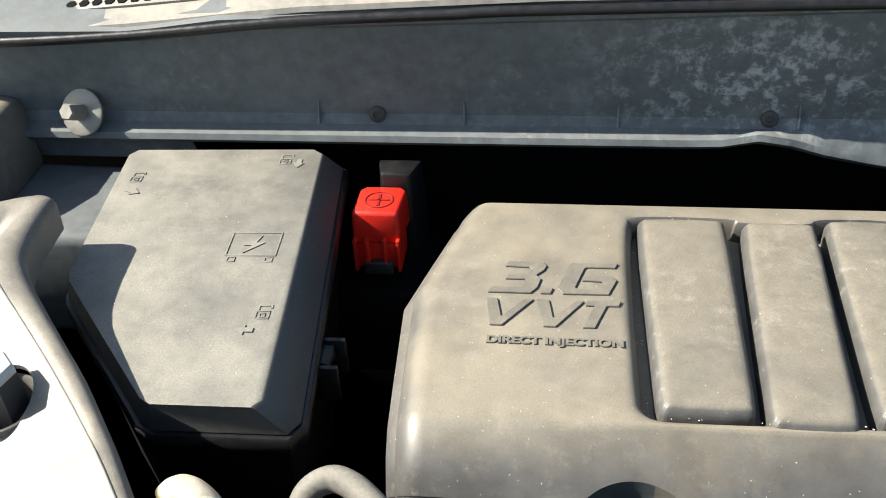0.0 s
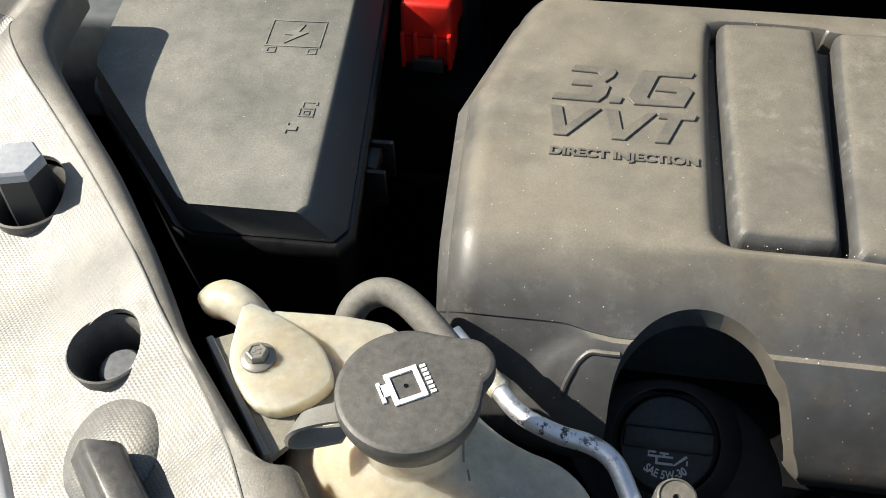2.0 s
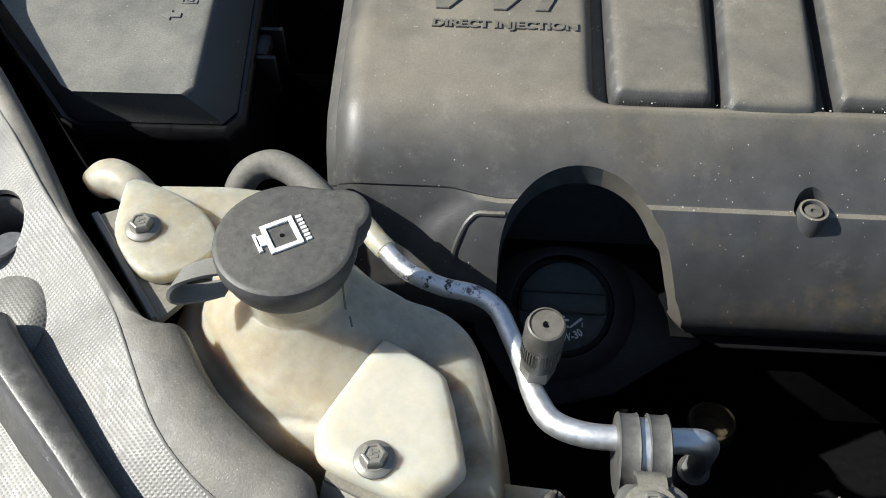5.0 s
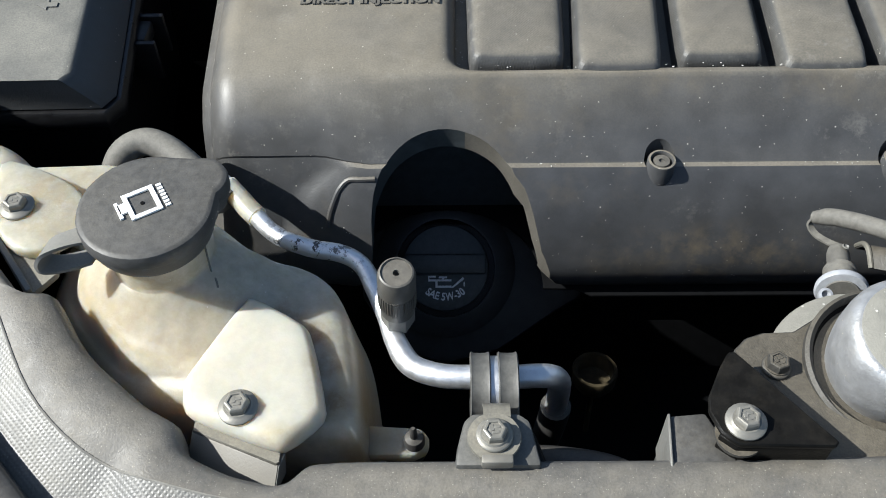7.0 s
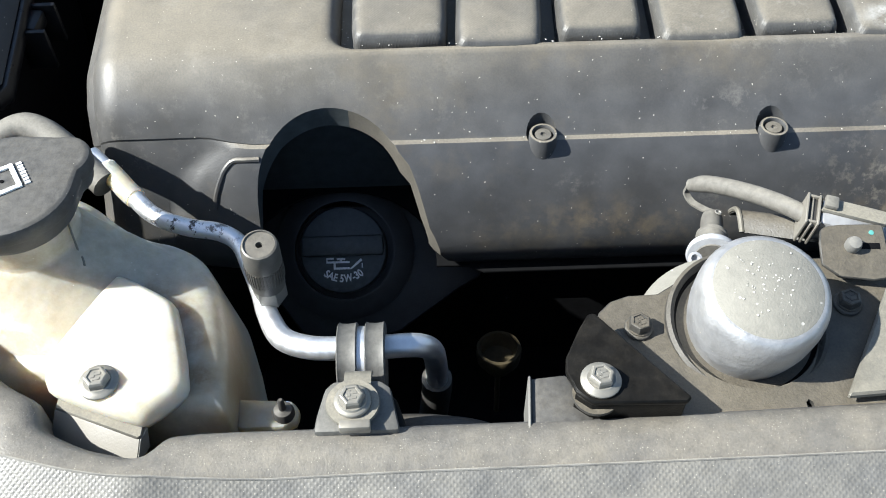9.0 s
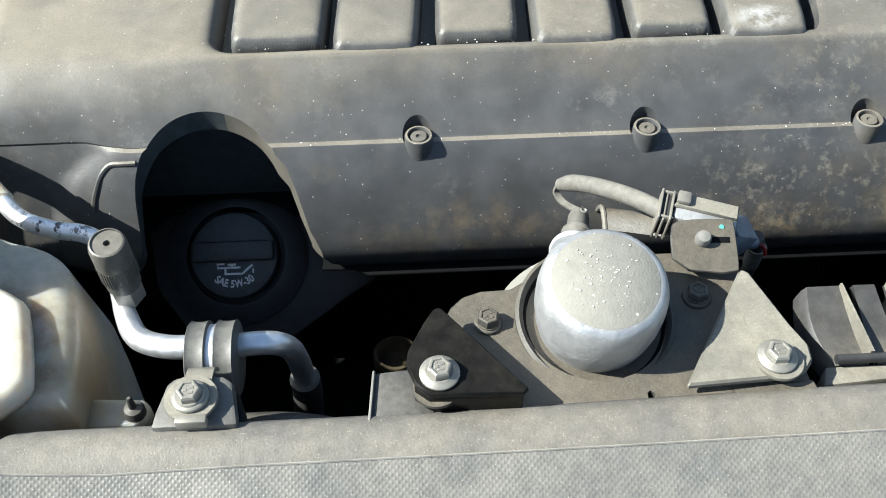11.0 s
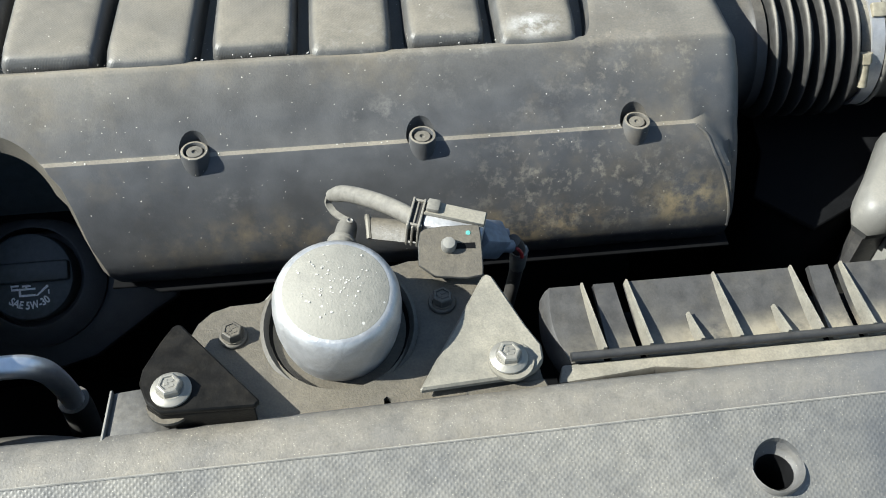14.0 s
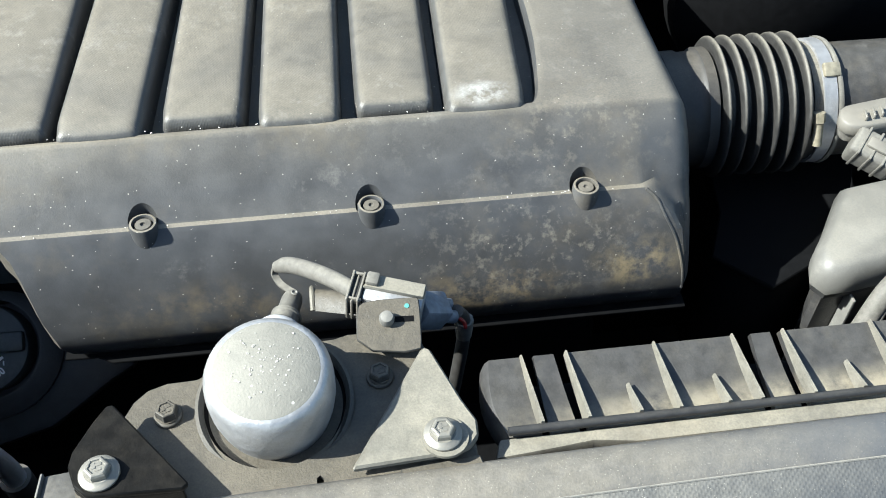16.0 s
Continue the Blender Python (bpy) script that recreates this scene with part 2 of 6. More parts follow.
for place in ((0.006, 0.2235, 1.087), (0.019, 0.214, 1.087), (0.026, 0.198, 1.087), (0.031, 0.178, 1.085)):
    patched(M_TANK, place, (0.013, 0.013, 0.012), (0.20, 0.125, 0.055), 0.85, 80, 0.30, 0.62)
patched(M_PAD, (0.024, 0.195, 1.093), (0.010, 0.035, 0.012), (0.34, 0.25, 0.13), 0.7, 70, 0.36, 0.62)
patched(M_PAD, (0.010, 0.156, 1.093), (0.020, 0.010, 0.012), (0.40, 0.32, 0.18), 0.6, 90, 0.40, 0.62)
patched(M_BAR, (0.405, 0.394, 1.102), (0.024, 0.013, 0.02), (0.58, 0.58, 0.56), 0.6, 90, 0.40, 0.58)
patched(M_COWL, (0.200, 0.770, 1.150), (0.220, 0.14, 0.10), (0.44, 0.48, 0.50), 0.8, 75, 0.50, 0.62)
# field and rim of the shield turn darker slate towards the right end
patched(M_SHIELD, (0.62, 0.08, 1.06), (0.24, 0.20, 0.12), (0.050, 0.055, 0.064), 0.95, 7, 0.22, 0.5)
patched(M_SHIELD_RIM, (0.62, 0.13, 1.09), (0.24, 0.12, 0.10), (0.075, 0.080, 0.090), 0.85, 9, 0.25, 0.55)
patched(M_ALU, (0.010, 0.270, 1.075), (0.045, 0.040, 0.02), (0.05, 0.048, 0.045), 0.95, 160, 0.54, 0.58)
M_COWL_TOP = surface("cowl flange plastic", (0.09, 0.088, 0.085), 0.5, dust=DUST, amount=0.7, scale=30)
M_DUCT = surface("duct plastic", (0.034, 0.034, 0.036), 0.42, dust=(0.26, 0.235, 0.185), amount=0.20, blotch=0.25, blotch_colour=(0.16, 0.14, 0.10), blotch_scale=30, scale=25, scuff=0.15)
patched(M_DUCT, (0.54, 0.171, 1.084), (0.24, 0.016, 0.016), (0.30, 0.265, 0.195), 0.9, 45, 0.36, 0.60)
M_DUCT_LIP = surface("dusty duct lip", (0.07, 0.069, 0.066), 0.55, dust=(0.33, 0.30, 0.23), amount=0.85, up=0.4, scale=30, blotch=0.3)
M_GREY = surface("grey plastic", (0.13, 0.13, 0.125), 0.45, dust=(0.33, 0.305, 0.25), amount=0.55, scale=12, stain=0.08, scuff=0.2)
M_PEG = surface("pale peg plastic", (0.34, 0.35, 0.37), 0.4, scale=60, stain=0.1)
M_BLUE = surface("slate blue plastic", (0.13, 0.15, 0.185), 0.5, dust=DUST, amount=0.25, scale=60)
M_PIN = surface("pin plastic", (0.085, 0.095, 0.115), 0.45, dust=DUST, amount=0.2, scale=60)
M_VALVE = surface("worn cap plastic", (0.072, 0.070, 0.066), 0.42, dust=DUST, amount=0.4, scale=60, blotch=0.3)
M_BAND = surface("clamp rubber", (0.07, 0.07, 0.068), 0.5, dust=(0.3, 0.28, 0.23), amount=0.35, scale=60)
M_HANDLE = surface("smooth handle plastic", (0.040, 0.040, 0.042), 0.34, dust=DUST, amount=0.2, scale=40, scuff=0.2)
# cover plastic without its dust, darker for the shaded side of the mouth
M_WELL = surface("undusted shaded well plastic", (0.050, 0.058, 0.060), 0.5, scale=30)
M_MOUTH = surface("dusty mouth wall", (0.056, 0.055, 0.053), 0.5, dust=(0.27, 0.235, 0.175), amount=0.45, up=0.25, scale=20, specks=0.03, bump=0.15, stain=0.2, blotch=0.3, blotch_colour=(0.09, 0.082, 0.07), blotch_scale=25)
M_CRYSTAL = surface("pale grit", (0.56, 0.54, 0.49), 0.5, scale=200)
M_TEAL = surface("teal paint", (0.10, 0.32, 0.29), 0.5, scale=60)
M_SCREW = surface("brassy zinc", (0.30, 0.27, 0.20), 0.45, metal=0.3, dust=DUST, amount=0.3, scale=60)
M_BELLOWS = surface("dusty bellows rubber", (0.020, 0.020, 0.021), 0.5, dust=(0.30, 0.275, 0.22), amount=0.85, up=0.93, scale=40, flat=(0.25, 0.95))
M_PALE = surface("cream plastic", (0.17, 0.16, 0.14), 0.5, dust=DUST, amount=0.3, scale=20, stain=0.08)
M_UPPER = surface("weathered grey plastic", (0.13, 0.127, 0.12), 0.5, dust=(0.4, 0.37, 0.31), amount=0.7, scale=20)
M_PAINT = surface("car paint", (0.62, 0.63, 0.64), 0.25, coat=0.6, stain=0.04, scale=8, bump=0.02)
M_BRASS = surface("dipstick plastic", (0.058, 0.046, 0.026), 0.5, scale=60)
M_PINK = surface("pink plastic", (0.50, 0.34, 0.34), 0.5, scale=60)
M_GROUND = surface("asphalt", (0.05, 0.05, 0.05), 0.9, scale=2)

# ---- mesh helpers ----
ORIGIN = {}


def thing(name, loc, label, category, group="", kind=""):
    ob = new(name)
    ob.empty_display_size = 0.02
    ob.location = loc
    ORIGIN[ob] = Vector(loc)
    return tagged(ob, label, category, group, kind)


def part(name, bm, material, parent=None, label="", smooth=40, loc=None):
    """Links a bmesh, whose points are in the world's metres, as one mesh object under its thing or part."""
    me = bpy.data.meshes.new(name)
    o = ORIGIN[parent] if parent else Vector(loc or (0, 0, 0))
    bmesh.ops.translate(bm, verts=bm.verts, vec=-o)
    bmesh.ops.recalc_face_normals(bm, faces=bm.faces)
    bm.to_mesh(me)
    bm.free()
    me.materials.append(material)
    if smooth:
        me.shade_smooth()
        me.set_sharp_from_angle(angle=radians(smooth))
    ob = new(name, me)
    ORIGIN[ob] = o
    if parent:
        ob.parent = parent
    else:
        ob.location = o
    if label:
        ob["label"] = label
    return ob


def structure(name, bm, material, label, category, smooth=40):
    return tagged(part(name, bm, material, None, "", smooth), label, category, "", "structure")


def bevel_all(bm, w, seg=2, angle=25):
    ed = [e for e in bm.edges if len(e.link_faces) == 2 and e.calc_face_angle(0) > radians(angle)]
    if w > 0 and ed:
        bmesh.ops.bevel(bm, geom=ed, offset=w, segments=seg, profile=0.5, affect="EDGES", clamp_overlap=True)
    return bm


def prism(pts, z0, z1, bevel=0.0, seg=2, grow=0.0, bm=None, mat=None):
    """A polygon (x, y) carried from z0 to z1; grow widens the foot about the middle."""
    bm0 = bmesh.new()
    cx, cy = sum(p[0] for p in pts) / len(pts), sum(p[1] for p in pts) / len(pts)
    lo = []
    for p in pts:
        d = Vector((p[0] - cx, p[1] - cy))
        d = d.normalized() * grow if d.length > 0 else d
        lo.append(bm0.verts.new((p[0] + d.x, p[1] + d.y, z0)))
    hi = [bm0.verts.new((p[0], p[1], z1)) for p in pts]
    k = len(pts)
    bm0.faces.new(hi)
    bm0.faces.new(lo[::-1])
    for i in range(k):
        bm0.faces.new((lo[i], lo[(i + 1) % k], hi[(i + 1) % k], hi[i]))
    bmesh.ops.recalc_face_normals(bm0, faces=bm0.faces)
    bevel_all(bm0, bevel, seg)
    if mat:
        bmesh.ops.transform(bm0, matrix=mat, verts=bm0.verts)
    return join(bm, bm0)


def join(bm, other):
    if bm is None:
        return other
    me = bpy.data.meshes.new("tmp")
    other.to_mesh(me)
    other.free()
    bm.from_mesh(me)
    bpy.data.meshes.remove(me)
    return bm


def box(x0, x1, y0, y1, z0, z1, bevel=0.0, bm=None, mat=None, seg=2):
    return prism([(x0, y0), (x1, y0), (x1, y1), (x0, y1)], z0, z1, bevel, seg, 0, bm, mat)


def ring_pts(cx, cy, r, k=32, a0=0.0):
    return [(cx + r * math.cos(a0 + 2 * math.pi * i / k), cy + r * math.sin(a0 + 2 * math.pi * i / k)) for i in range(k)]


def lathe(profile, seg=32, mat=None, bm=None, close=True):
    """Turns (radius, height) pairs about z, then places the form by mat."""
    bm0 = bmesh.new()
    rows = []
    for r, z in profile:
        rows.append([bm0.verts.new((r * math.cos(2 * math.pi * i / seg), r * math.sin(2 * math.pi * i / seg), z)) for i in range(seg)])
    for a, c in zip(rows, rows[1:]):
        for i in range(seg):
            bm0.faces.new((a[i], a[(i + 1) % seg], c[(i + 1) % seg], c[i]))
    if close:
        bm0.faces.new(rows[0][::-1])
        bm0.faces.new(rows[-1])
    if mat:
        bmesh.ops.transform(bm0, matrix=mat, verts=bm0.verts)
    return join(bm, bm0)


def spline(pts, steps=8):
    pts = [Vector(p) for p in pts]
    e = [2 * pts[0] - pts[1]] + pts + [2 * pts[-1] - pts[-2]]
    out = []
    for i in range(1, len(e) - 2):
        for k in range(steps):
            t = k / steps
            out.append(0.5 * ((2 * e[i]) + (e[i + 1] - e[i - 1]) * t + (2 * e[i - 1] - 5 * e[i] + 4 * e[i + 1] - e[i + 2]) * t * t
                              + (-e[i - 1] + 3 * e[i] - 3 * e[i + 1] + e[i + 2]) * t ** 3))
    return out + [pts[-1]]


def tube(pts, r, seg=16, steps=8, bm=None, radii=None, round_ends=False):
    """A round tube along a smooth line through the points."""
    line = spline(pts, steps) if steps > 1 else [Vector(p) for p in pts]
    bm0, rows, up = bmesh.new(), [], None
    for i, p in enumerate(line):
        d = (line[min(i + 1, len(line) - 1)] - line[max(i - 1, 0)]).normalized()
        if up is None:
            up = d.orthogonal().normalized()
        up = (up - up.dot(d) * d).normalized()
        side = d.cross(up)
        rr = radii(i / (len(line) - 1)) if radii else r
        rows.append([bm0.verts.new(p + rr * (math.cos(2 * math.pi * k / seg) * up + math.sin(2 * math.pi * k / seg) * side)) for k in range(seg)])
    for a, c in zip(rows, rows[1:]):
        for k in range(seg):
            bm0.faces.new((a[k], a[(k + 1) % seg], c[(k + 1) % seg], c[k]))
    bm0.faces.new(rows[0][::-1])
    bm0.faces.new(rows[-1])
    return join(bm, bm0)


def ribbon(pts, wide, thick, steps=8):
    """A flat band along a smooth line; wide is the vector across it."""
    line, wide = spline(pts, steps), Vector(wide)
    bm0, rows = bmesh.new(), []
    for i, p in enumerate(line):
        d = (line[min(i + 1, len(line) - 1)] - line[max(i - 1, 0)]).normalized()
        nrm = d.cross(wide).normalized() * thick / 2
        rows.append([bm0.verts.new(q) for q in (p - wide / 2 - nrm, p + wide / 2 - nrm, p + wide / 2 + nrm, p - wide / 2 + nrm)])
    for a, c in zip(rows, rows[1:]):
        for k in range(4):
            bm0.faces.new((a[k], a[(k + 1) % 4], c[(k + 1) % 4], c[k]))
    bm0.faces.new(rows[0][::-1])
    bm0.faces.new(rows[-1])
    return bm0


def lettering(text, bbox, m, depth=0.001, shear=0.0, weight=0.0):
    """Built-in font, fitted into bbox (x0, x1, y0, y1), placed by m."""
    cu = bpy.data.curves.new("text", "FONT")
    cu.body, cu.extrude, cu.offset = text, 0.5, weight
    ob = new("text", cu)
    me = ob.evaluated_get(bpy.context.evaluated_depsgraph_get()).to_mesh()
    bm = bmesh.new()
    bm.from_mesh(me)
    bpy.data.objects.remove(ob)
    bpy.data.curves.remove(cu)
    for v in bm.verts:
        v.co.x += shear * v.co.y
    xs, ys = [v.co.x for v in bm.verts], [v.co.y for v in bm.verts]
    x0, x1, y0, y1 = bbox
    for v in bm.verts:
        v.co = Vector((x0 + (v.co.x - min(xs)) / (max(xs) - min(xs)) * (x1 - x0), y0 + (v.co.y - min(ys)) / (max(ys) - min(ys)) * (y1 - y0), (v.co.z + 0.5) * depth))
    bmesh.ops.transform(bm, matrix=m, verts=bm.verts)
    return bm


def bolt(parent, x, y, z, size=0.0056, flange=0.0086, tilt=(0, 0), turn=0, label="zinc-plated hex flange bolt", material=None, tall=0.0066):
    """A hex flange bolt that stands with its flange on z; its head has a dished, stamped top."""
    m, mat = pose(x, y, z, tilt[0], tilt[1], turn), material or M_STEEL
    b = part("bolt", lathe([(flange * 0.97, 0), (flange, 0.0004), (flange, 0.0013), (flange * 0.95, 0.0018), (flange * 0.80, 0.0021), (size * 1.06, 0.0029)], 32, m), mat, parent, label)
    head = lathe([(size, 0.001), (size, tall - 0.0013), (size * 0.90, tall - 0.0003), (size * 0.80, tall), (size * 0.66, tall), (size * 0.60, tall - 0.0006), (0.0003, tall - 0.0006)], 6, m)
    part("hex_head", head, mat, b, smooth=25)
    stamp = None
    for dx, dy, w, h in ((-0.0012, 0.0008, 0.0009, 0.0014), (0.0010, 0.0010, 0.0013, 0.0006), (0.0003, -0.0014, 0.0016, 0.0006)):
        stamp = box(dx - w, dx + w, dy - h, dy + h, tall - 0.0007, tall - 0.00035, 0.0001, stamp, m, 1)
    part("head_stamp", stamp, mat, b)
    return b


def cut(ob, cutter_bms, sharp=38):
    """Takes the forms away from the object's mesh."""
    cutters = []
    for bm in cutter_bms:
        c = part("cutter", bm, M_DEEP)
        cutters.append(c)
        md = ob.modifiers.new("cut", "BOOLEAN")
        md.object, md.operation, md.solver = c, "DIFFERENCE", "EXACT"
        c.matrix_world = Matrix.Translation(-ORIGIN[ob])
    base = ob.matrix_world.copy()
    par, ob.parent = ob.parent, None
    ob.matrix_world = Matrix()
    bpy.context.view_layer.update()
    me = bpy.data.meshes.new_from_object(ob.evaluated_get(bpy.context.evaluated_depsgraph_get()))
    ob.modifiers.clear()
    old, ob.data = ob.data, me
    bpy.data.meshes.remove(old)
    ob.parent = par
    ob.matrix_basis = Matrix() if par else base
    for c in cutters:
        bpy.data.objects.remove(c)
    me.shade_smooth()
    me.set_sharp_from_angle(angle=radians(sharp))


def grown(pts, d):
    """The outline moved outwards by d."""
    out, k = [], len(pts)
    area = sum(pts[i][0] * pts[(i + 1) % k][1] - pts[(i + 1) % k][0] * pts[i][1] for i in range(k))
    s = 1 if area > 0 else -1
    for i in range(k):
        a, b, c = Vector(pts[i - 1]), Vector(pts[i]), Vector(pts[(i + 1) % k])
        n1, n2 = Vector(((b - a).y, -(b - a).x)).normalized() * s, Vector(((c - b).y, -(c - b).x)).normalized() * s
        nn = (n1 + n2).normalized()
        out.append(tuple(b + nn * d / max(0.4, nn.dot(n1))))
    return out


def loft(rows, bevel=0.0, seg=2):
    """Outlines (points, z) joined from bottom to top, closed at both ends."""
    bm, vs = bmesh.new(), []
    for pts, z in rows:
        vs.append([bm.verts.new((p[0], p[1], z)) for p in pts])
    k = len(vs[0])
    for a, c in zip(vs, vs[1:]):
        for i in range(k):
            bm.faces.new((a[i], a[(i + 1) % k], c[(i + 1) % k], c[i]))
    bm.faces.new(vs[0][::-1])
    bm.faces.new(vs[-1])
    bmesh.ops.recalc_face_normals(bm, faces=bm.faces)
    return bevel_all(bm, bevel, seg)


def lerp(xs, ys, x):
    return float(np.interp(x, xs, ys))


# ---- engine cover ----
COVER_TOP = 1.097
PROFILE = [(0.606, 0.985), (0.612, 1.060), (0.6125, 1.080), (0.610, 1.0905), (0.604, 1.0955), (0.592, COVER_TOP), (0.540, COVER_TOP), (0.500, COVER_TOP),
           (0.460, COVER_TOP), (0.420, COVER_TOP), (0.3825, COVER_TOP), (0.3808, 1.0966), (0.3785, 1.0950), (0.365, 1.0848), (0.354, 1.0748), (0.3430, 1.0645),
           (0.3424, 1.0640), (0.3396, 1.0634), (0.3378, 1.0617), (0.3300, 1.0520), (0.3235, 1.0410), (0.3165, 1.0270), (0.3115, 1.0150), (0.3092, 1.0050), (0.3100, 0.9950), (0.3150, 0.985)]
PLAIN_END = dict(zip(range(14, 26), [(0.3560, 1.0745), (0.3492, 1.0655), (0.3482, 1.0640), (0.3466, 1.0615), (0.3445, 1.0580), (0.3395, 1.0485), (0.3340, 1.0365), (0.3285, 1.0230), (0.3240, 1.0115), (0.3215, 1.0030), (0.3210, 0.9950), (0.3235, 0.985)]))




def cover_shell():
    """The moulded shell: the profile carried along the engine, rounded at both ends."""
    prof = [Vector((0, y, z)) for y, z in PROFILE]
    nrm = []
    for i, p in enumerate(prof):
        a, c = prof[max(i - 1, 0)], prof[min(i + 1, len(prof) - 1)]
        d = (c - a).normalized()
        nrm.append(Vector((0, d.z, -d.y)) * -1)
    mid = Vector((0, 0.45, 1.02))
    nrm = [v if v.dot(p - mid) > 0 else -v for v, p in zip(nrm, prof)]
    for _ in range(4):
        nrm = [nrm[0]] + [(a + b + c).normalized() for a, b, c in zip(nrm, nrm[1:], nrm[2:])] + [nrm[-1]]
    rl, rr = 0.019, 0.013
    left, right = -0.062, 0.5315
    sections = [(left - 0.006, rl + 0.006), (left - 0.004, rl)]
    for k in range(1, 9):
        a = radians(90 * k / 8)
        sections.append((left + rl * (1 - math.cos(a)), rl * (1 - math.sin(a))))
    for x in (-0.03, -0.015, 0.0, 0.006, 0.012, 0.018, 0.024, 0.036, 0.05, 0.065, 0.08, 0.09, 0.14, 0.2, 0.26, 0.32, 0.38, 0.44, 0.47, 0.494, 0.4965, 0.499, 0.503, 0.507, 0.511):
        sections.append((x, 0.0))
    for k in range(8, -1, -1):
        a = radians(90 * k / 8)
        sections.append((right - rr * (1 - math.cos(a)), rr * (1 - math.sin(a))))
    sections.append((right + 0.004, rr + 0.012))
    bm, rows = bmesh.new(), []
    for x, inset in sections:
        row = []
        for i, (p, nv) in enumerate(zip(prof, nrm)):
            late = lerp([16, 22], [0.0, 0.016], i)
            plain = lerp([0.010, 0.032, 0.496 + late, 0.508 + late], [1.0, 0.0, 0.0, 1.0], x)
            base = p.lerp(Vector((0, *PLAIN_END[i])), plain) if i in PLAIN_END else p
            if 9 < i < 16:
                base = base + Vector((0, lerp([-0.06, -0.03, -0.009, 0.021, 0.052, 0.09], [-0.008, -0.008, -0.007, -0.006, -0.004, 0.0], x) * (1.0, 0.95, 0.85, 0.6, 0.35, 0.15)[i - 10], 0))
            if 9 < i < 14:
                base = base + Vector((0, (0.012, 0.006, 0.002, 0.0)[i - 10], (-0.0003, -0.0022, -0.0035, -0.0010)[i - 10])) * lerp([0.0, 0.085], [1.0, 0.0], x)
            keep = min(inset, 0.019 if x < 0 else 0.013)
            q = base - nv * keep * lerp([0, 1, 2, 3, 20, 23, 25], [0.2, 0.5, 0.8, 1, 1, 0.5, 0.2], i)
            q = q.lerp(Vector((0, 0.45, 1.02)), (inset - keep) * 6)
            q.z = max(q.z, 0.984)
            lean = lerp([0.31, 0.36, 0.50, 0.58, 0.61], [0.007, 0.006, 0.0, 0.02, 0.03], p.y) * max(0.0, min(1.0, -x / 0.03))
            fall = max(0.0, min(1.0, (1.0615 - p.z) / 0.03)) if p.y < 0.4 else 0.0
            fall = fall * (2 - fall)
            lean += 0.017 * fall * math.exp(-((x - 0.50) / 0.022) ** 2) if x > 0.3 else -0.026 * fall * math.exp(-((x - 0.015) / 0.024) ** 2)
            row.append(bm.verts.new((x + lean, q.y, q.z)))
        rows.append(row)
    k = len(prof)
    for a, c in zip(rows, rows[1:]):
        for i in range(k):
            bm.faces.new((a[i], a[(i + 1) % k], c[(i + 1) % k], c[i]))
    bm.faces.new(rows[0])
    bm.faces.new(rows[-1][::-1])
    bmesh.ops.recalc_face_normals(bm, faces=bm.faces)
    return bm


def pillow(pts, rows, reach):
    """A long cushion: the outline drawn in towards its spine as it rises."""
    fine = [Vector(p).lerp(Vector(q), k / 5) for p, q in zip(pts, pts[1:] + pts[:1]) for k in range(5)]
    lo, hi = min(p.y for p in fine) + reach, max(p.y for p in fine) - reach
    ends = [[p for p in fine if abs(p.y - y) < 0.012] for y in (lo, hi)]
    mids = [sum(p.x for p in e) / len(e) for e in ends]
    out = []
    for s, z in rows:
        ring = []
        for p in fine:
            y = min(max(p.y, lo), hi)
            ring.append(tuple(p.lerp(Vector((lerp([lo, hi], mids, y), y)), s)))
        out.append((ring, z))
    return loft(out)


COVER_BOLTS = [(0.201, 0.3405), (0.332, 0.3405), (0.461, 0.3405)]
BARS = [(0.0915, 0.155, 0.0935, 0.149, 0.582, 0.390), (0.164, 0.216, 0.153, 0.203, 0.577, 0.381), (0.222, 0.270, 0.213, 0.262, 0.584, 0.390),
        (0.276, 0.326, 0.270, 0.319, 0.577, 0.381), (0.333, 0.383, 0.328, 0.376, 0.582, 0.390), (0.390, 0.444, 0.382, 0.431, 0.577, 0.381)]

engine_cover = thing("engine_cover", (0.24, 0.45, 0.985), "dusty charcoal plastic V6 engine cover with raised bars and lettering", "engine cover")
shell = part("shell", cover_shell(), M_COVER, engine_cover)
MOUTH = [(0.0805 + 0.0435 * math.cos(radians(d)), 0.319 + 0.0375 * math.sin(radians(d))) for d in range(28, 181, 4)]
MOUTH = [(0.158, 0.285), (0.154, 0.2985), (0.1455, 0.3035), (0.1395, 0.3085), (0.1352, 0.3135), (0.1322, 0.3190), (0.1290, 0.3250), (0.1245, 0.3320)] + MOUTH + [(0.037, 0.311), (0.033, 0.304), (0.024, 0.297), (0.01, 0.285)]
bore = loft([(grown(MOUTH, 0.016), 0.90), (grown(MOUTH, 0.015), 0.984), (grown(MOUTH, 0.007), 0.990), (grown(MOUTH, 0.002), 0.999), (MOUTH, 1.02), (MOUTH, 1.13)])
RECESS = [(0.0855, 0.402), (0.0870, 0.3945), (0.0925, 0.3892), (0.103, 0.3880), (0.200, 0.3875), (0.430, 0.3875), (0.4375, 0.3925), (0.4435, 0.420), (0.4490, 0.470), (0.4495, 0.572), (0.444, 0.5805), (0.389, 0.5805), (0.385, 0.5865), (0.332, 0.5865), (0.328, 0.5805), (0.275, 0.5805), (0.271, 0.5885), (0.220, 0.5885), (0.216, 0.5805), (0.163, 0.5805), (0.158, 0.5865), (0.095, 0.5865), (0.0865, 0.580)]
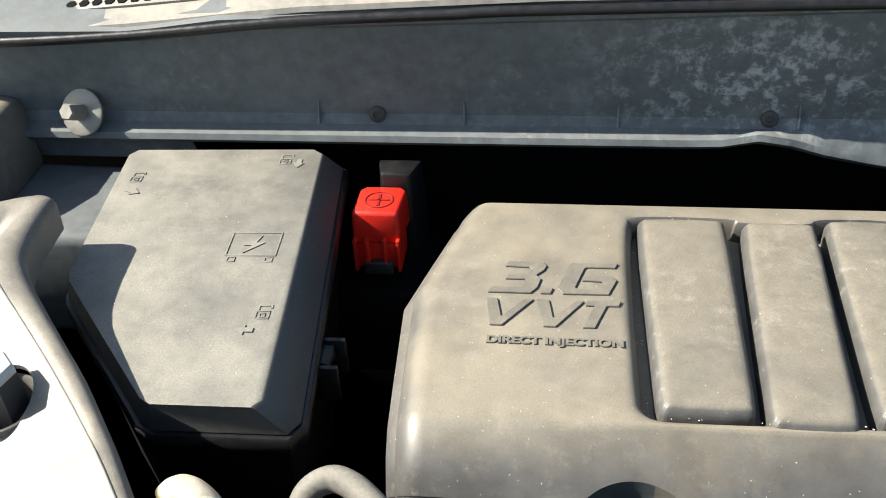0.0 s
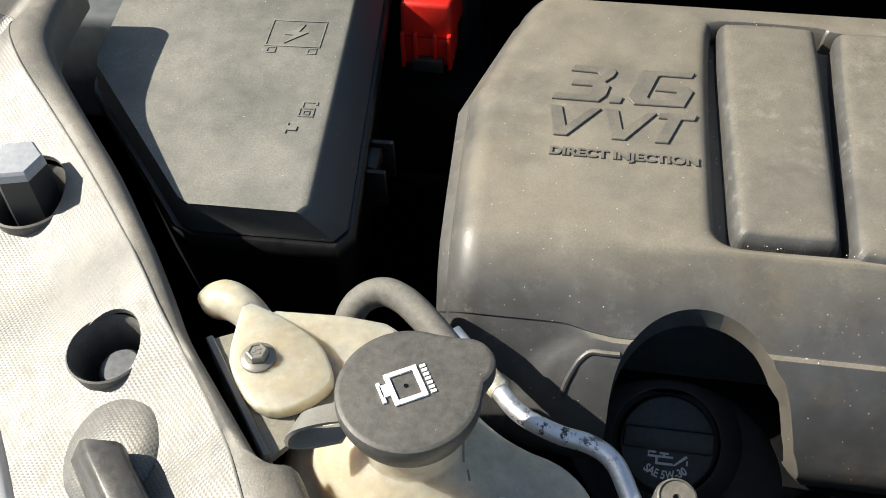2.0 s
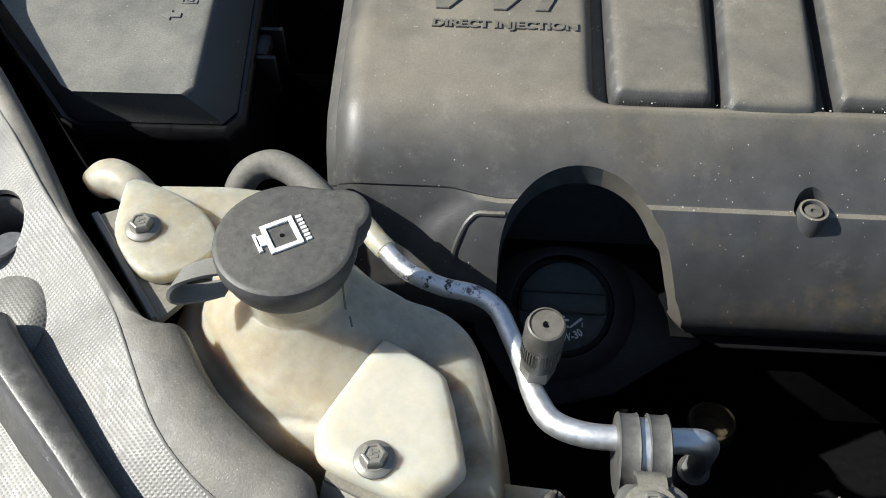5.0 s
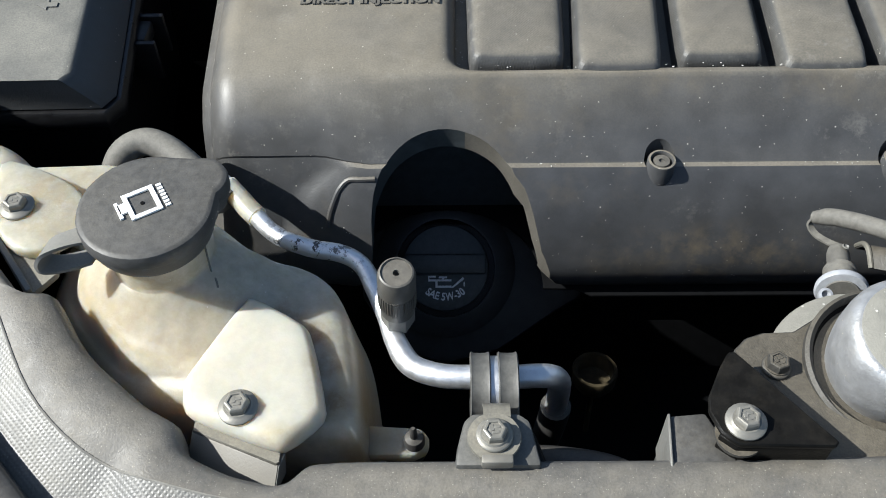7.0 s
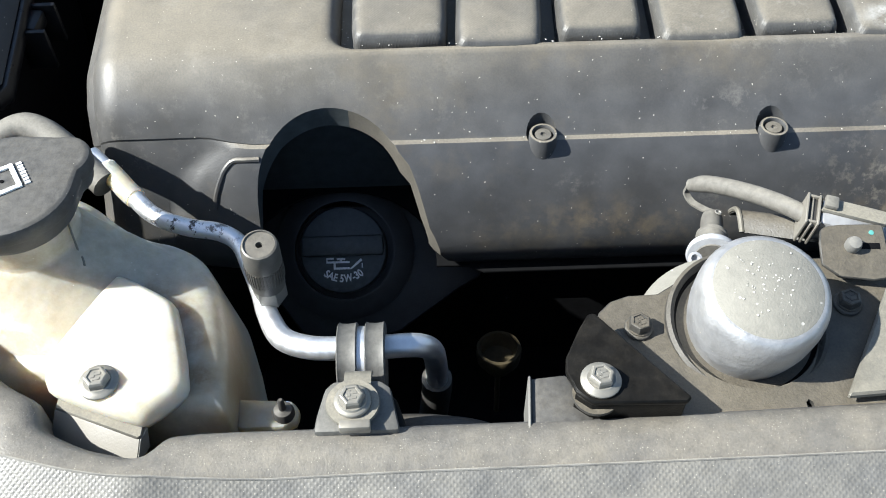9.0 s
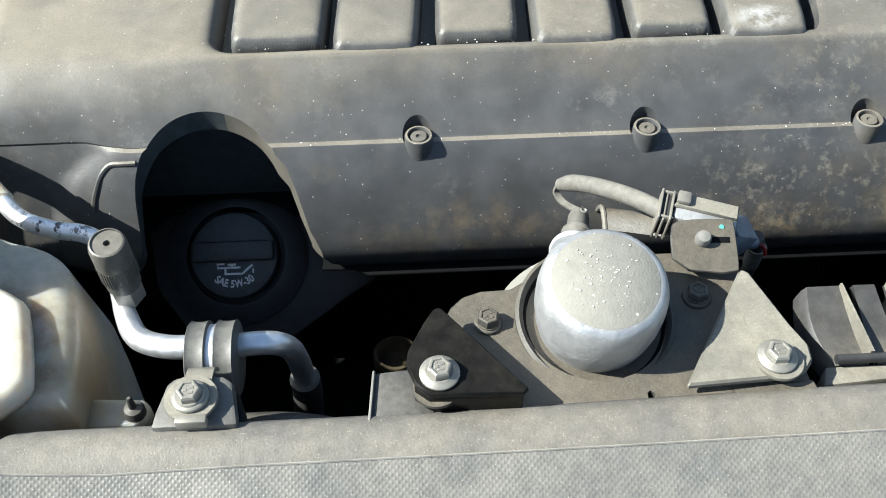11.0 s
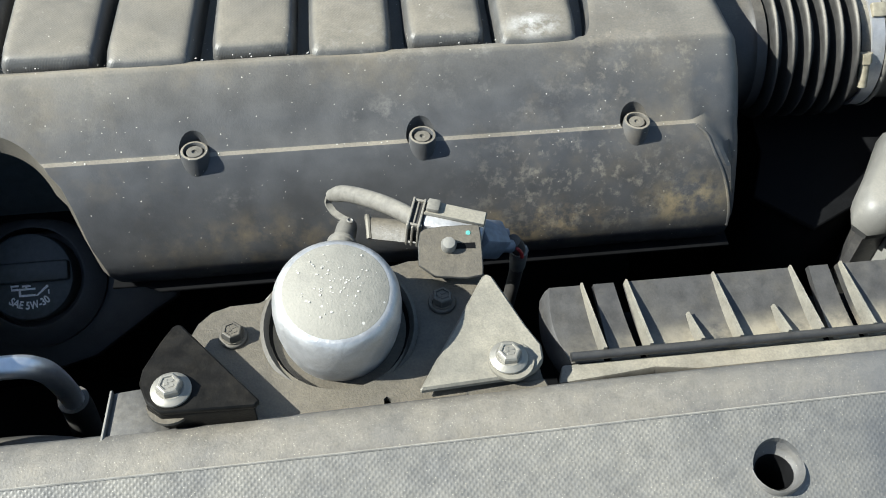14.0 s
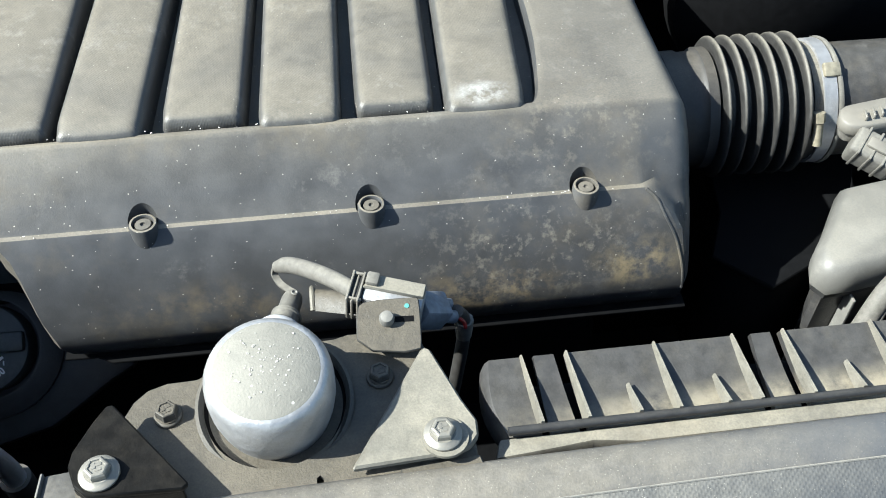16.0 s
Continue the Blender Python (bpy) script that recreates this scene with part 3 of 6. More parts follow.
WIDE = [(0.0795, 0.402), (0.0815, 0.3915), (0.0885, 0.3855), (0.100, 0.3835), (0.200, 0.3855), (0.432, 0.3855), (0.4395, 0.3910), (0.4450, 0.420), (0.4508, 0.470), (0.4515, 0.574), (0.445, 0.5825), (0.3915, 0.5825), (0.387, 0.5890), (0.330, 0.5890), (0.326, 0.5825), (0.2775, 0.5825), (0.273, 0.5910), (0.218, 0.5910), (0.214, 0.5825), (0.1655, 0.5825), (0.160, 0.5890), (0.092, 0.5895), (0.0805, 0.584)]


def rounder(pts, n=2):
    """Cuts the corners of an outline, again and again."""
    for _ in range(n):
        pts = [q for p, r in zip(pts, pts[1:] + pts[:1]) for q in ((p[0] * 0.75 + r[0] * 0.25, p[1] * 0.75 + r[1] * 0.25), (p[0] * 0.25 + r[0] * 0.75, p[1] * 0.25 + r[1] * 0.75))]
    return pts


RECESS, WIDE = rounder(RECESS), rounder(WIDE)
recess = loft([(RECESS, 1.0800), (RECESS, 1.0860)] + [([tuple(Vector(p).lerp(Vector(q), s)) for p, q in zip(RECESS, WIDE)], z) for s, z in ((0.10, 1.0892), (0.25, 1.0916), (0.50, 1.0938), (0.78, 1.0953))]
              + [(WIDE, 1.0961), (grown(WIDE, 0.002), 1.0967), (grown(WIDE, 0.0045), 1.0970), (grown(WIDE, 0.0045), 1.12)])
hollow = prism([(0.380, 0.90), (0.380, 1.0830), (0.352, 1.0600), (0.3465, 1.0555), (0.3310, 1.0380), (0.3205, 1.0130), (0.3185, 1.0030), (0.3225, 0.985), (0.3225, 0.90)], 0.018, 0.20, 0, 2, 0, None, Matrix(((0, 0, 1, 0), (1, 0, 0, 0), (0, 1, 0, 0), (0, 0, 0, 1))))
cut(shell, [hollow, bore, recess] + [lathe([(0.0086, 1.058), (0.0086, 1.10)], 24, pose(x - 0.0006, y + 0.0030, 0)) for x, y in COVER_BOLTS], 26)
shell.data.materials.append(M_WELL)
shell.data.materials.append(M_MOUTH)
# shaded wall and hollow take the darker plastic, the sunlit flank the dusty one
for f in shell.data.polygons:
    c = f.center + ORIGIN[shell]
    u, v = (c.x - 0.0805) / 0.0435, (c.y - 0.319) / 0.0375
    if 0.0175 < c.x < 0.2005 and 0.3175 < c.y < 0.3805 and c.z < 1.0835 and lerp([0.3185, 0.3205, 0.3310, 0.3465, 0.352, 0.380], [1.0030, 1.0130, 1.0380, 1.0555, 1.0600, 1.0830], c.y) > c.z - 0.0006 and c.z > 0.90:
        f.material_index = 1
    elif abs(f.normal.z) < 0.3 and c.z > 0.99 and c.x < 0.0905 and c.y > 0.300 and abs(math.hypot(u, v) - 1) < 0.16 and f.normal.x * u + f.normal.y * v < 0:
        f.material_index = 1
    elif abs(f.normal.z) < 0.5 and 0.0905 <= c.x < 0.165 and 0.29 < c.y < 0.358 and c.z > 0.986 and (f.normal.x < -0.3 or abs(math.hypot(u, v) - 1) < 0.16 and f.normal.x * u + f.normal.y * v < 0):
        f.material_index = 2
lip = bmesh.new()
lip.from_mesh(shell.data)
soft = [d for d in lip.edges if len(d.link_faces) == 2 and {f.material_index for f in d.link_faces} == {0, 2} and d.calc_face_angle(0) > radians(35) and sum(v.co.x for v in d.verts) / 2 + ORIGIN[shell].x > 0.112]
bmesh.ops.bevel(lip, geom=soft, offset=0.0035, segments=4, profile=0.5, affect="EDGES", clamp_overlap=True, material=2)
lip.to_mesh(shell.data)
lip.free()
for i, (x0, x1, x2, x3, y1, y0) in enumerate(BARS):
    c = 0.0042
    long_bar = i % 2 == 1
    y1 += 0.0022
    pts = [(x0 + c, y1), (x1 - c, y1), (x1, y1 - c), (x3 + (x1 - x3) * 0.22, y0 + 0.05), (x3, y0 + c), (x3 - c, y0), (x2 + c, y0), (x2, y0 + c), (x2 + (x0 - x2) * 0.22, y0 + 0.05), (x0, y1 - c)]
    pts = rounder(pts, 1)
    bar = pillow(pts, [(0.0, 1.079), (0.0, 1.0925), (0.015, 1.0948), (0.045, 1.0972), (0.09, 1.0990), (0.15, 1.1001), (0.24, 1.1007), (0.40, 1.1010), (0.62, 1.1012), (0.82, 1.1013)], 0.026)
    for v in bar.verts:
        if v.co.z > 1.088:
            v.co.z -= (0.0026 if long_bar else 0.0004) * max(0.0, (0.408 - v.co.y) / 0.027) ** 2
    if long_bar:
        for v in bar.verts:
            v.co.z += 0.0018 if v.co.z > 1.088 else 0.0
    part("bar", bar, M_BAR, engine_cover, "", 60)
for x, y in COVER_BOLTS:
    s = part("bolt_sleeve", lathe([(0.0083, 1.03), (0.0080, 1.0674), (0.0076, 1.0682), (0.0064, 1.0684), (0.0060, 1.0678), (0.0059, 1.063)], 28, pose(x, y, 0)), M_COVER, engine_cover)
    part("screw", lathe([(0.0049, 1.058), (0.0049, 1.0666), (0.0045, 1.0674), (0.0016, 1.0675), (0.0013, 1.0664), (0.0003, 1.0663)], 24, pose(x, y, 0)), M_VALVE, s, "grey torx screw")
rng = random.Random(4)


def crumbs(spots, lo, hi):
    """Small angular grains at the given places."""
    bm = bmesh.new()
    for p in spots:
        r = rng.uniform(lo, hi)
        bmesh.ops.create_icosphere(bm, subdivisions=1, radius=r, matrix=Matrix.Translation(p) @ Matrix.Diagonal((rng.uniform(0.6, 1.6), rng.uniform(0.6, 1.6), rng.uniform(0.08, 0.18), 1)))
    return bm


grit = [(rng.uniform(0.094, 0.44), 0.3868 + rng.uniform(-0.0016, 0.0016), 1.0969) for _ in range(48)]
grit += [(rng.uniform(0.0858, 0.0905), rng.uniform(0.39, 0.58), 1.0803) for _ in range(45)]
grit += [(rng.uniform(0.13, 0.49), rng.uniform(0.3398, 0.3424), 1.0641) for _ in range(26)]
grains = part("grit", crumbs(grit, 0.00015, 0.00055), M_CRYSTAL, engine_cover, "pale grains of grit lying on the cover", 0)
grains["kind"] = "stuff"
bead = []
for x, z in ((0.0400, 1.0590), (0.0320, 1.0585), (0.0250, 1.0572), (0.0200, 1.0535), (0.0165, 1.0480), (0.0135, 1.0410), (0.0115, 1.0330)):
    hit, place, nrm, _ = shell.ray_cast(Vector((x, 0.2, z)) - ORIGIN[shell], (0, 1, 0))
    bead.append(place + ORIGIN[shell] if hit else Vector((x, 0.335, z)))
part("ledge_bead", tube(bead, 0.0016, 8, 6), M_COVER, engine_cover, "curled end of the moulded ledge")
bead = []
for x, z in ((0.4985, 1.0628), (0.5055, 1.0570), (0.5105, 1.0480), (0.5160, 1.0380), (0.5200, 1.0260), (0.5225, 1.0140), (0.5235, 1.0020)):
    hit, place, nrm, _ = shell.ray_cast(Vector((x, 0.2, z)) - ORIGIN[shell], (0, 1, 0))
    if hit:
        bead.append(place + ORIGIN[shell])
part("ledge_bead", tube(bead, 0.0010, 8, 6), M_COVER, engine_cover, "end of the moulded ledge bent down")
GLYPHS = {
    "3": [(285, 92), (450, 93), (465, 110), (452, 130), (418, 152), (440, 168), (425, 205), (395, 228), (200, 228), (215, 205), (345, 205), (358, 195), (368, 170), (275, 170), (287, 150), (375, 148), (395, 128), (385, 118), (270, 115)],
    "point": [(450, 205), (497, 205), (485, 228), (437, 228)],
    "6": [(560, 110), (580, 95), (795, 92), (780, 112), (650, 112), (640, 117), (595, 200), (608, 205), (690, 205), (700, 195), (718, 172), (625, 170), (640, 150), (765, 148), (785, 165), (745, 225), (540, 228), (515, 205)],
    "V": [(193, 258), (245, 260), (268, 335), (365, 260), (410, 260), (275, 372), (220, 372)],
    "V_second": [(418, 258), (478, 260), (497, 335), (598, 262), (637, 262), (510, 372), (455, 372)],
    "T": [(648, 258), (800, 258), (788, 279), (735, 280), (680, 372), (625, 372), (680, 280), (640, 280)]}
for key, pts in GLYPHS.items():
    upper = key in ("3", "point", "6")
    if upper:
        flat = [(-0.0100 + (u - 200) / 595 * 0.0865, 0.4935 + (228 - v) / 136 * 0.0345) for u, v in pts]
    else:
        flat = [(-0.0105 + (u - 193) / 607 * 0.0875, 0.4605 + (372 - v) / 114 * 0.0270) for u, v in pts]
    part("figure" if upper else "letter", prism(flat, COVER_TOP - 0.0005, COVER_TOP + 0.0014, 0.0004, 1), M_LETTER, engine_cover, "embossed slanted " + key.split("_")[0], 20)
part("letters", lettering("DIRECT INJECTION", (-0.0075, 0.0765, 0.4415, 0.4505), pose(0, 0, COVER_TOP - 0.0004), 0.0015, 0.0, 0.035), M_LETTER, engine_cover, "embossed words DIRECT INJECTION")
flange = prism([(-0.05, 0.40), (-0.05, 0.325), (0.03, 0.316), (0.158, 0.3140), (0.168, 0.3085), (0.53, 0.3085), (0.535, 0.40)], 0.9810, 0.9830, 0.0006)
cut(part("flange", flange, M_DEEP, engine_cover, "black lower edge of the cover"), [lathe([(0.060, 0.9), (0.060, 1.1)], 48, pose(0.079, 0.319, 0))])

# ---- oil filler ----
OIL = pose(0.0785, 0.346, 0.962, 37)
oil_filler = thing("oil_filler", (0.0785, 0.346, 0.925), "black plastic oil filler neck with a screw cap", "oil filler")
oil_cap = part("cap", lathe([(0.0285, -0.014), (0.0285, 0.0), (0.0275, 0.0015), (0.0255, 0.002), (0.0005, 0.002)], 48, OIL), M_OILCAP, oil_filler, "round black cap with white print")
part("grip", box(-0.0265, 0.0265, -0.004, 0.009, 0.001, 0.008, 0.002, None, OIL), M_OILCAP, oil_cap)
words = lettering("SAE 5W-30", (-0.0140, 0.0140, 0.0, 0.0052), Matrix(), 0.0003, 0, 0.03)
for v in words.verts:
    turn, reach = v.co.x / 0.0205, 0.0212 - v.co.y
    v.co.x, v.co.y = reach * math.sin(turn), -reach * math.cos(turn)
bmesh.ops.transform(words, matrix=OIL @ pose(0.0, 0, 0.0021), verts=words.verts)
part("print", words, M_WHITE, oil_cap, "white print SAE 5W-30")
icon = box(-0.006, 0.004, -0.0128, -0.0114, 0.0021, 0.0025, 0, None, OIL)
for a in ((-0.0064, -0.0050, -0.0128, -0.0074), (-0.006, 0.004, -0.0087, -0.0074), (-0.0021, -0.0009, -0.0085, -0.006), (-0.0042, 0.0012, -0.0067, -0.0054), (-0.011, -0.006, -0.0087, -0.0074), (-0.0112, -0.0062, -0.0062, -0.0050),
          (-0.011, -0.0103, -0.0085, -0.0055), (0.0118, 0.0126, -0.012, -0.009)):
    box(*a, 0.0021, 0.0025, 0, icon, OIL)
prism([(0.0036, -0.0128), (0.0052, -0.0128), (0.0124, -0.0072), (0.0114, -0.0058)], 0.0021, 0.0025, 0, 2, 0, icon, OIL)
part("oil_can_sign", icon, M_WHITE, oil_cap, "white printed oil can sign")
part("collar", lathe([(0.046, -0.05), (0.046, -0.012), (0.034, -0.006), (0.0325, -0.006), (0.0325, -0.04)], 48, OIL), M_BLACK, oil_filler)
part("apron", prism([(-0.06, 0.03), (-0.055, -0.02), (-0.03, -0.055), (0.0, -0.064), (0.035, -0.055), (0.075, -0.028), (0.09, -0.02), (0.09, 0.03)], -0.03, -0.016, 0.003, 2, 0, None, OIL), M_BLACK, oil_filler)

# ---- radiator shield ----
EDGE = [(-0.50, 0.500, 1.133), (-0.42, 0.515, 1.134), (-0.374, 0.528, 1.135), (-0.345, 0.540, 1.136), (-0.330, 0.544, 1.136), (-0.321, 0.540, 1.136), (-0.3205, 0.528, 1.136), (-0.3185, 0.500, 1.136),
        (-0.3130, 0.471, 1.135), (-0.300, 0.452, 1.130), (-0.274, 0.422, 1.125), (-0.237, 0.381, 1.118), (-0.201, 0.334, 1.112), (-0.183, 0.308, 1.110), (-0.168, 0.285, 1.108), (-0.134, 0.246, 1.107),
        (-0.114, 0.2235, 1.106), (-0.106, 0.2235, 1.105), (-0.100, 0.227, 1.105), (-0.080, 0.197, 1.102), (-0.050, 0.172, 1.099),
        (-0.0325, 0.163, 1.097), (-0.0285, 0.150, 1.096), (-0.008, 0.1405, 1.095), (0.011, 0.136, 1.095), (0.0165, 0.138, 1.095), (0.0235, 0.1465, 1.094), (0.04, 0.148, 1.093),
        (0.20, 0.149, 1.092), (0.36, 0.153, 1.092), (0.55, 0.155, 1.092), (0.85, 0.155, 1.092)]
INNER = [(-0.50, 0.476), (-0.42, 0.490), (-0.385, 0.498), (-0.366, 0.502), (-0.358, 0.503), (-0.352, 0.500), (-0.348, 0.494), (-0.343, 0.482),
         (-0.335, 0.466), (-0.318, 0.444), (-0.297, 0.424), (-0.260, 0.386), (-0.221, 0.342), (-0.197, 0.312), (-0.184, 0.294), (-0.154, 0.260),
         (-0.136, 0.236), (-0.129, 0.226), (-0.122, 0.214), (-0.100, 0.174), (-0.075, 0.152),
         (-0.058, 0.143), (-0.045, 0.137), (-0.02, 0.130), (0.0, 0.126), (0.012, 0.125), (0.025, 0.125), (0.05, 0.125),
         (0.20, 0.1255), (0.36, 0.128), (0.55, 0.131), (0.85, 0.132)]
OUTER = [(-0.55, 0.36), (-0.50, 0.36), (-0.47, 0.36), (-0.45, 0.36), (-0.44, 0.36), (-0.435, 0.36), (-0.43, 0.36), (-0.425, 0.36),
         (-0.415, 0.36), (-0.40, 0.355), (-0.37, 0.345), (-0.335, 0.330), (-0.300, 0.302), (-0.280, 0.275), (-0.265, 0.255), (-0.247, 0.228),
         (-0.225, 0.195), (-0.212, 0.175), (-0.200, 0.158), (-0.170, 0.105), (-0.140, 0.06),
         (-0.10, 0.03), (-0.07, 0.005), (-0.04, -0.015), (0.0, -0.025), (0.02, -0.03), (0.04, -0.03), (0.08, -0.03),
         (0.2, -0.03), (0.36, -0.03), (0.55, -0.03), (0.85, -0.03)]


def refined(pts, steps=4):
    out = []
    for a, c in zip(pts, pts[1:]):
        out += [Vector(a).lerp(Vector(c), k / steps) for k in range(steps)]
    return out + [Vector(pts[-1])]


def shield_height(e, d):
    return e.z + 0.0025 * math.sin(min(d, 0.02) / 0.02 * math.pi / 2) - max(0, min(d, 0.07) - 0.018) * 0.50 - max(0, d - 0.07) * 0.28


def smoothed(line, n=2):
    for _ in range(n):
        line = [line[0]] + [(a + 2 * b + c) / 4 for a, b, c in zip(line, line[1:], line[2:])] + [line[-1]]
    return line


def shield_sheets():
    """Rim and textured field, each a skin with thickness."""
    e = smoothed(refined(EDGE), 1)
    i = smoothed(refined([(*p, 0) for p in INNER]), 4)
    o = smoothed(refined([(*p, 0) for p in OUTER]), 4)
    rim, field = bmesh.new(), bmesh.new()
    rr, fr = [], []
    for a, c, f in zip(e, i, o):
        flat = Vector((a.x, a.y, 0))
        out = (c - flat).normalized()
        w = (c - flat).length
        line = [(flat + out * 0.0005, a.z - 0.028), (flat, a.z - 0.007), (flat + out * 0.0012, a.z - 0.003), (flat + out * 0.0035, a.z - 0.0006)]
        for s in (0.35, 0.7, 1.0):
            line.append((flat + out * w * s, shield_height(a, w * s)))
        rr.append([rim.verts.new((p.x, p.y, z)) for p, z in line])
        line = []
        for s in (0.0, 0.12, 0.3, 0.5, 0.75, 1.0):
            p = c.lerp(f, s)
            d = w + (f - c).length * s
            line.append((p, shield_height(a, d) - (-0.0004 if s == 0 else 0.0)))
        line.append((f, line[-1][1] - 0.05))
        fr.append([field.verts.new((p.x, p.y, z)) for p, z in line])
    for bm, rows in ((rim, rr), (field, fr)):
        for a, c in zip(rows, rows[1:]):
            for k in range(len(a) - 1):
                bm.faces.new((a[k], a[k + 1], c[k + 1], c[k]))
        bmesh.ops.recalc_face_normals(bm, faces=bm.faces)
        bmesh.ops.solidify(bm, geom=bm.faces[:], thickness=0.003)
    return rim, field


radiator_shield = thing("radiator_shield", (0.2, 0.05, 1.05), "dusty grey-black textured plastic shield over the radiator", "radiator shield")
rim_bm, field_bm = shield_sheets()
part("rim", rim_bm, M_SHIELD_RIM, radiator_shield, "smooth rounded rim of the shield", 60)
field = part("field", field_bm, M_SHIELD, radiator_shield, "diamond-textured field of the shield", 60)
border = smoothed(refined([(*p, 0) for p in INNER]), 4)
border = [Vector((c.x, c.y, shield_height(a, (Vector((a.x, a.y, 0)) - Vector((c.x, c.y, 0))).length) + 0.0003)) for a, c in zip(smoothed(refined(EDGE), 1), border)]
part("rim_line", tube(border, 0.0006, 6, 1), M_UPPER, radiator_shield, "fine raised line along the rim")
HOLES = [(-0.2095, 0.2795, 0.0188), (-0.2880, 0.3690, 0.0222), (0.4605, 0.1060, 0.0112), (0.2225, 0.0960, 0.0135)]
wells = []
for x, y, r in HOLES:
    hit, place, nrm, _ = field.ray_cast(Vector((x, y, 1.3)) - ORIGIN[field], (0, 0, -1))
    lean = nrm.lerp(Vector((0, 0, 1)), 0.85).to_track_quat("Z", "Y").to_matrix().to_4x4()
    wells.append((Matrix.Translation(place + ORIGIN[field]) @ lean, Matrix.Translation(place + ORIGIN[field]) @ nrm.to_track_quat("Z", "Y").to_matrix().to_4x4(), r))
cut(field, [lathe([(r, -0.03), (r, 0.03)], 40, m) for m, _, r in wells])
for m, flat, r in wells:
    foot = [(r * 0.90, -0.045), (r * 0.95, -0.014)] if r > 0.015 else [(r * 0.76, -0.045), (r * 0.76, -0.0062), (r * 0.90, -0.0045)]
    well = part("fixing_well", lathe(foot + [(r * 0.96, -0.003), (r * 1.0, -0.001), (r * 1.04, 0.0004), (r * 1.09, -0.0004), (r * 1.03, -0.008), (r * 0.98, -0.047)], 40, m), M_SHIELD_RIM, radiator_shield, "round sunken fixing hole")
    if r < 0.015:
        # liner added in near-black so that the hole reads as shaded
        part("bore", lathe([(r * 0.66, -0.040), (r * 0.69, -0.0070), (r * 0.755, -0.0058), (r * 0.755, -0.041)], 32, m), M_DEEP, well, "near-black liner for the shade in the bore")
    if r > 0.02 or r < 0.015:
        continue
    part("push_pin", lathe([(r * 0.60, -0.042), (r * 0.60, -0.016), (r * 0.50, -0.0135), (r * 0.01, -0.0132)], 28, m @ pose(r * 0.15, r * 0.03, 0)), M_PIN, well, "slate blue push pin")
dome = lathe([(0.031, -0.006), (0.0290, -0.0025), (0.024, 0.0002), (0.018, 0.0022), (0.011, 0.0036), (0.005, 0.0042), (0.0005, 0.0044)], 36, pose(-0.1975, 0.2330, 1.0835, 10, -24))
part("dome", dome, M_SHIELD, radiator_shield, "rounded textured bulge at the handle", 80)

# ---- world below ----
ground = structure("ground", box(-150, 150, -150, 150, -0.05, 0.0), M_GROUND, "dark asphalt ground under the car", "ground")

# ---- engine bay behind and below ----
# walls, floor and engine forms are coloured near-black to hold the bay's shade
structure("wall_left", box(-0.62, -0.60, -0.1, 0.9, 0.3, 1.09), M_DEEP, "inner wing panel, near-black for the deep shade", "inner wing")
structure("wall_right", box(0.88, 0.90, -0.1, 0.9, 0.3, 1.05), M_DEEP, "inner wing panel, near-black for the deep shade", "inner wing")
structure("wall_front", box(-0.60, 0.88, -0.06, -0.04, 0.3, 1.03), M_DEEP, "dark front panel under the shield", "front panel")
structure("wall_bulkhead", box(-0.60, 0.88, 0.80, 0.82, 0.3, 1.12), M_DEEP, "bulkhead behind the engine, near-black for the deep shade", "bulkhead")
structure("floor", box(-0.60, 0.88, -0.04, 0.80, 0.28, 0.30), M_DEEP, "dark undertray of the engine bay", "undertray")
engine = thing("engine_block", (0.24, 0.45, 0.30), "engine block under the cover, near-black for the deep shade", "engine")
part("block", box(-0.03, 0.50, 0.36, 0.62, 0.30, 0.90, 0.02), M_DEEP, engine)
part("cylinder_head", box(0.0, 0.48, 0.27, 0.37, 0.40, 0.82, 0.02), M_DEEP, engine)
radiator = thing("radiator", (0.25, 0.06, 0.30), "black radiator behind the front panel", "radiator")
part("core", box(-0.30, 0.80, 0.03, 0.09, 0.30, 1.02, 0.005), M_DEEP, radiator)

# ---- cowl ----
COWL = [(0.775, 1.074), (0.725, 1.079), (0.705, 1.086), (0.700, 1.091), (0.702, 1.096), (0.714, 1.1005), (0.719, 1.108), (0.7185, 1.116), (0.716, 1.135), (0.711, 1.172), (0.7105, 1.178), (0.705, 1.182), (0.704, 1.190), (0.714, 1.196), (0.750, 1.204), (0.90, 1.245)]


def cowl_sheet():
    bm, rows = bmesh.new(), []
    for k in range(57):
        x = -0.62 + 1.52 * k / 56
        bend = 0.02 * max(0, (x - 0.30) / 0.3) ** 2 if x > 0.30 else 0.0
        dip = 0.010 * math.exp(-((x - 0.20) / 0.022) ** 2) - lerp([0.22, 0.30, 0.5], [0, 0.016, 0.04], x)
        drop = lerp([-0.62, -0.316, -0.2365, -0.0587, 0.08, 0.274, 0.9], [-0.003, -0.001, 0.009, 0.014, 0.018, 0.024, 0.030], x)
        row = []
        for y, z in COWL:
            low = 1.0 if z < 1.1 else 0.0
            row.append(bm.verts.new((x, y - bend * 0.3 - 0.006 * low * math.exp(-((x - 0.20) / 0.022) ** 2), z + (dip if z < 1.097 else 0) + (drop if z > 1.15 else 0))))
        rows.append(row)
    for a, c in zip(rows, rows[1:]):
        for i in range(len(a) - 1):
            bm.faces.new((a[i], a[i + 1], c[i + 1], c[i]))
    bmesh.ops.recalc_face_normals(bm, faces=bm.faces)
    bmesh.ops.solidify(bm, geom=bm.faces[:], thickness=0.003)
    return bm


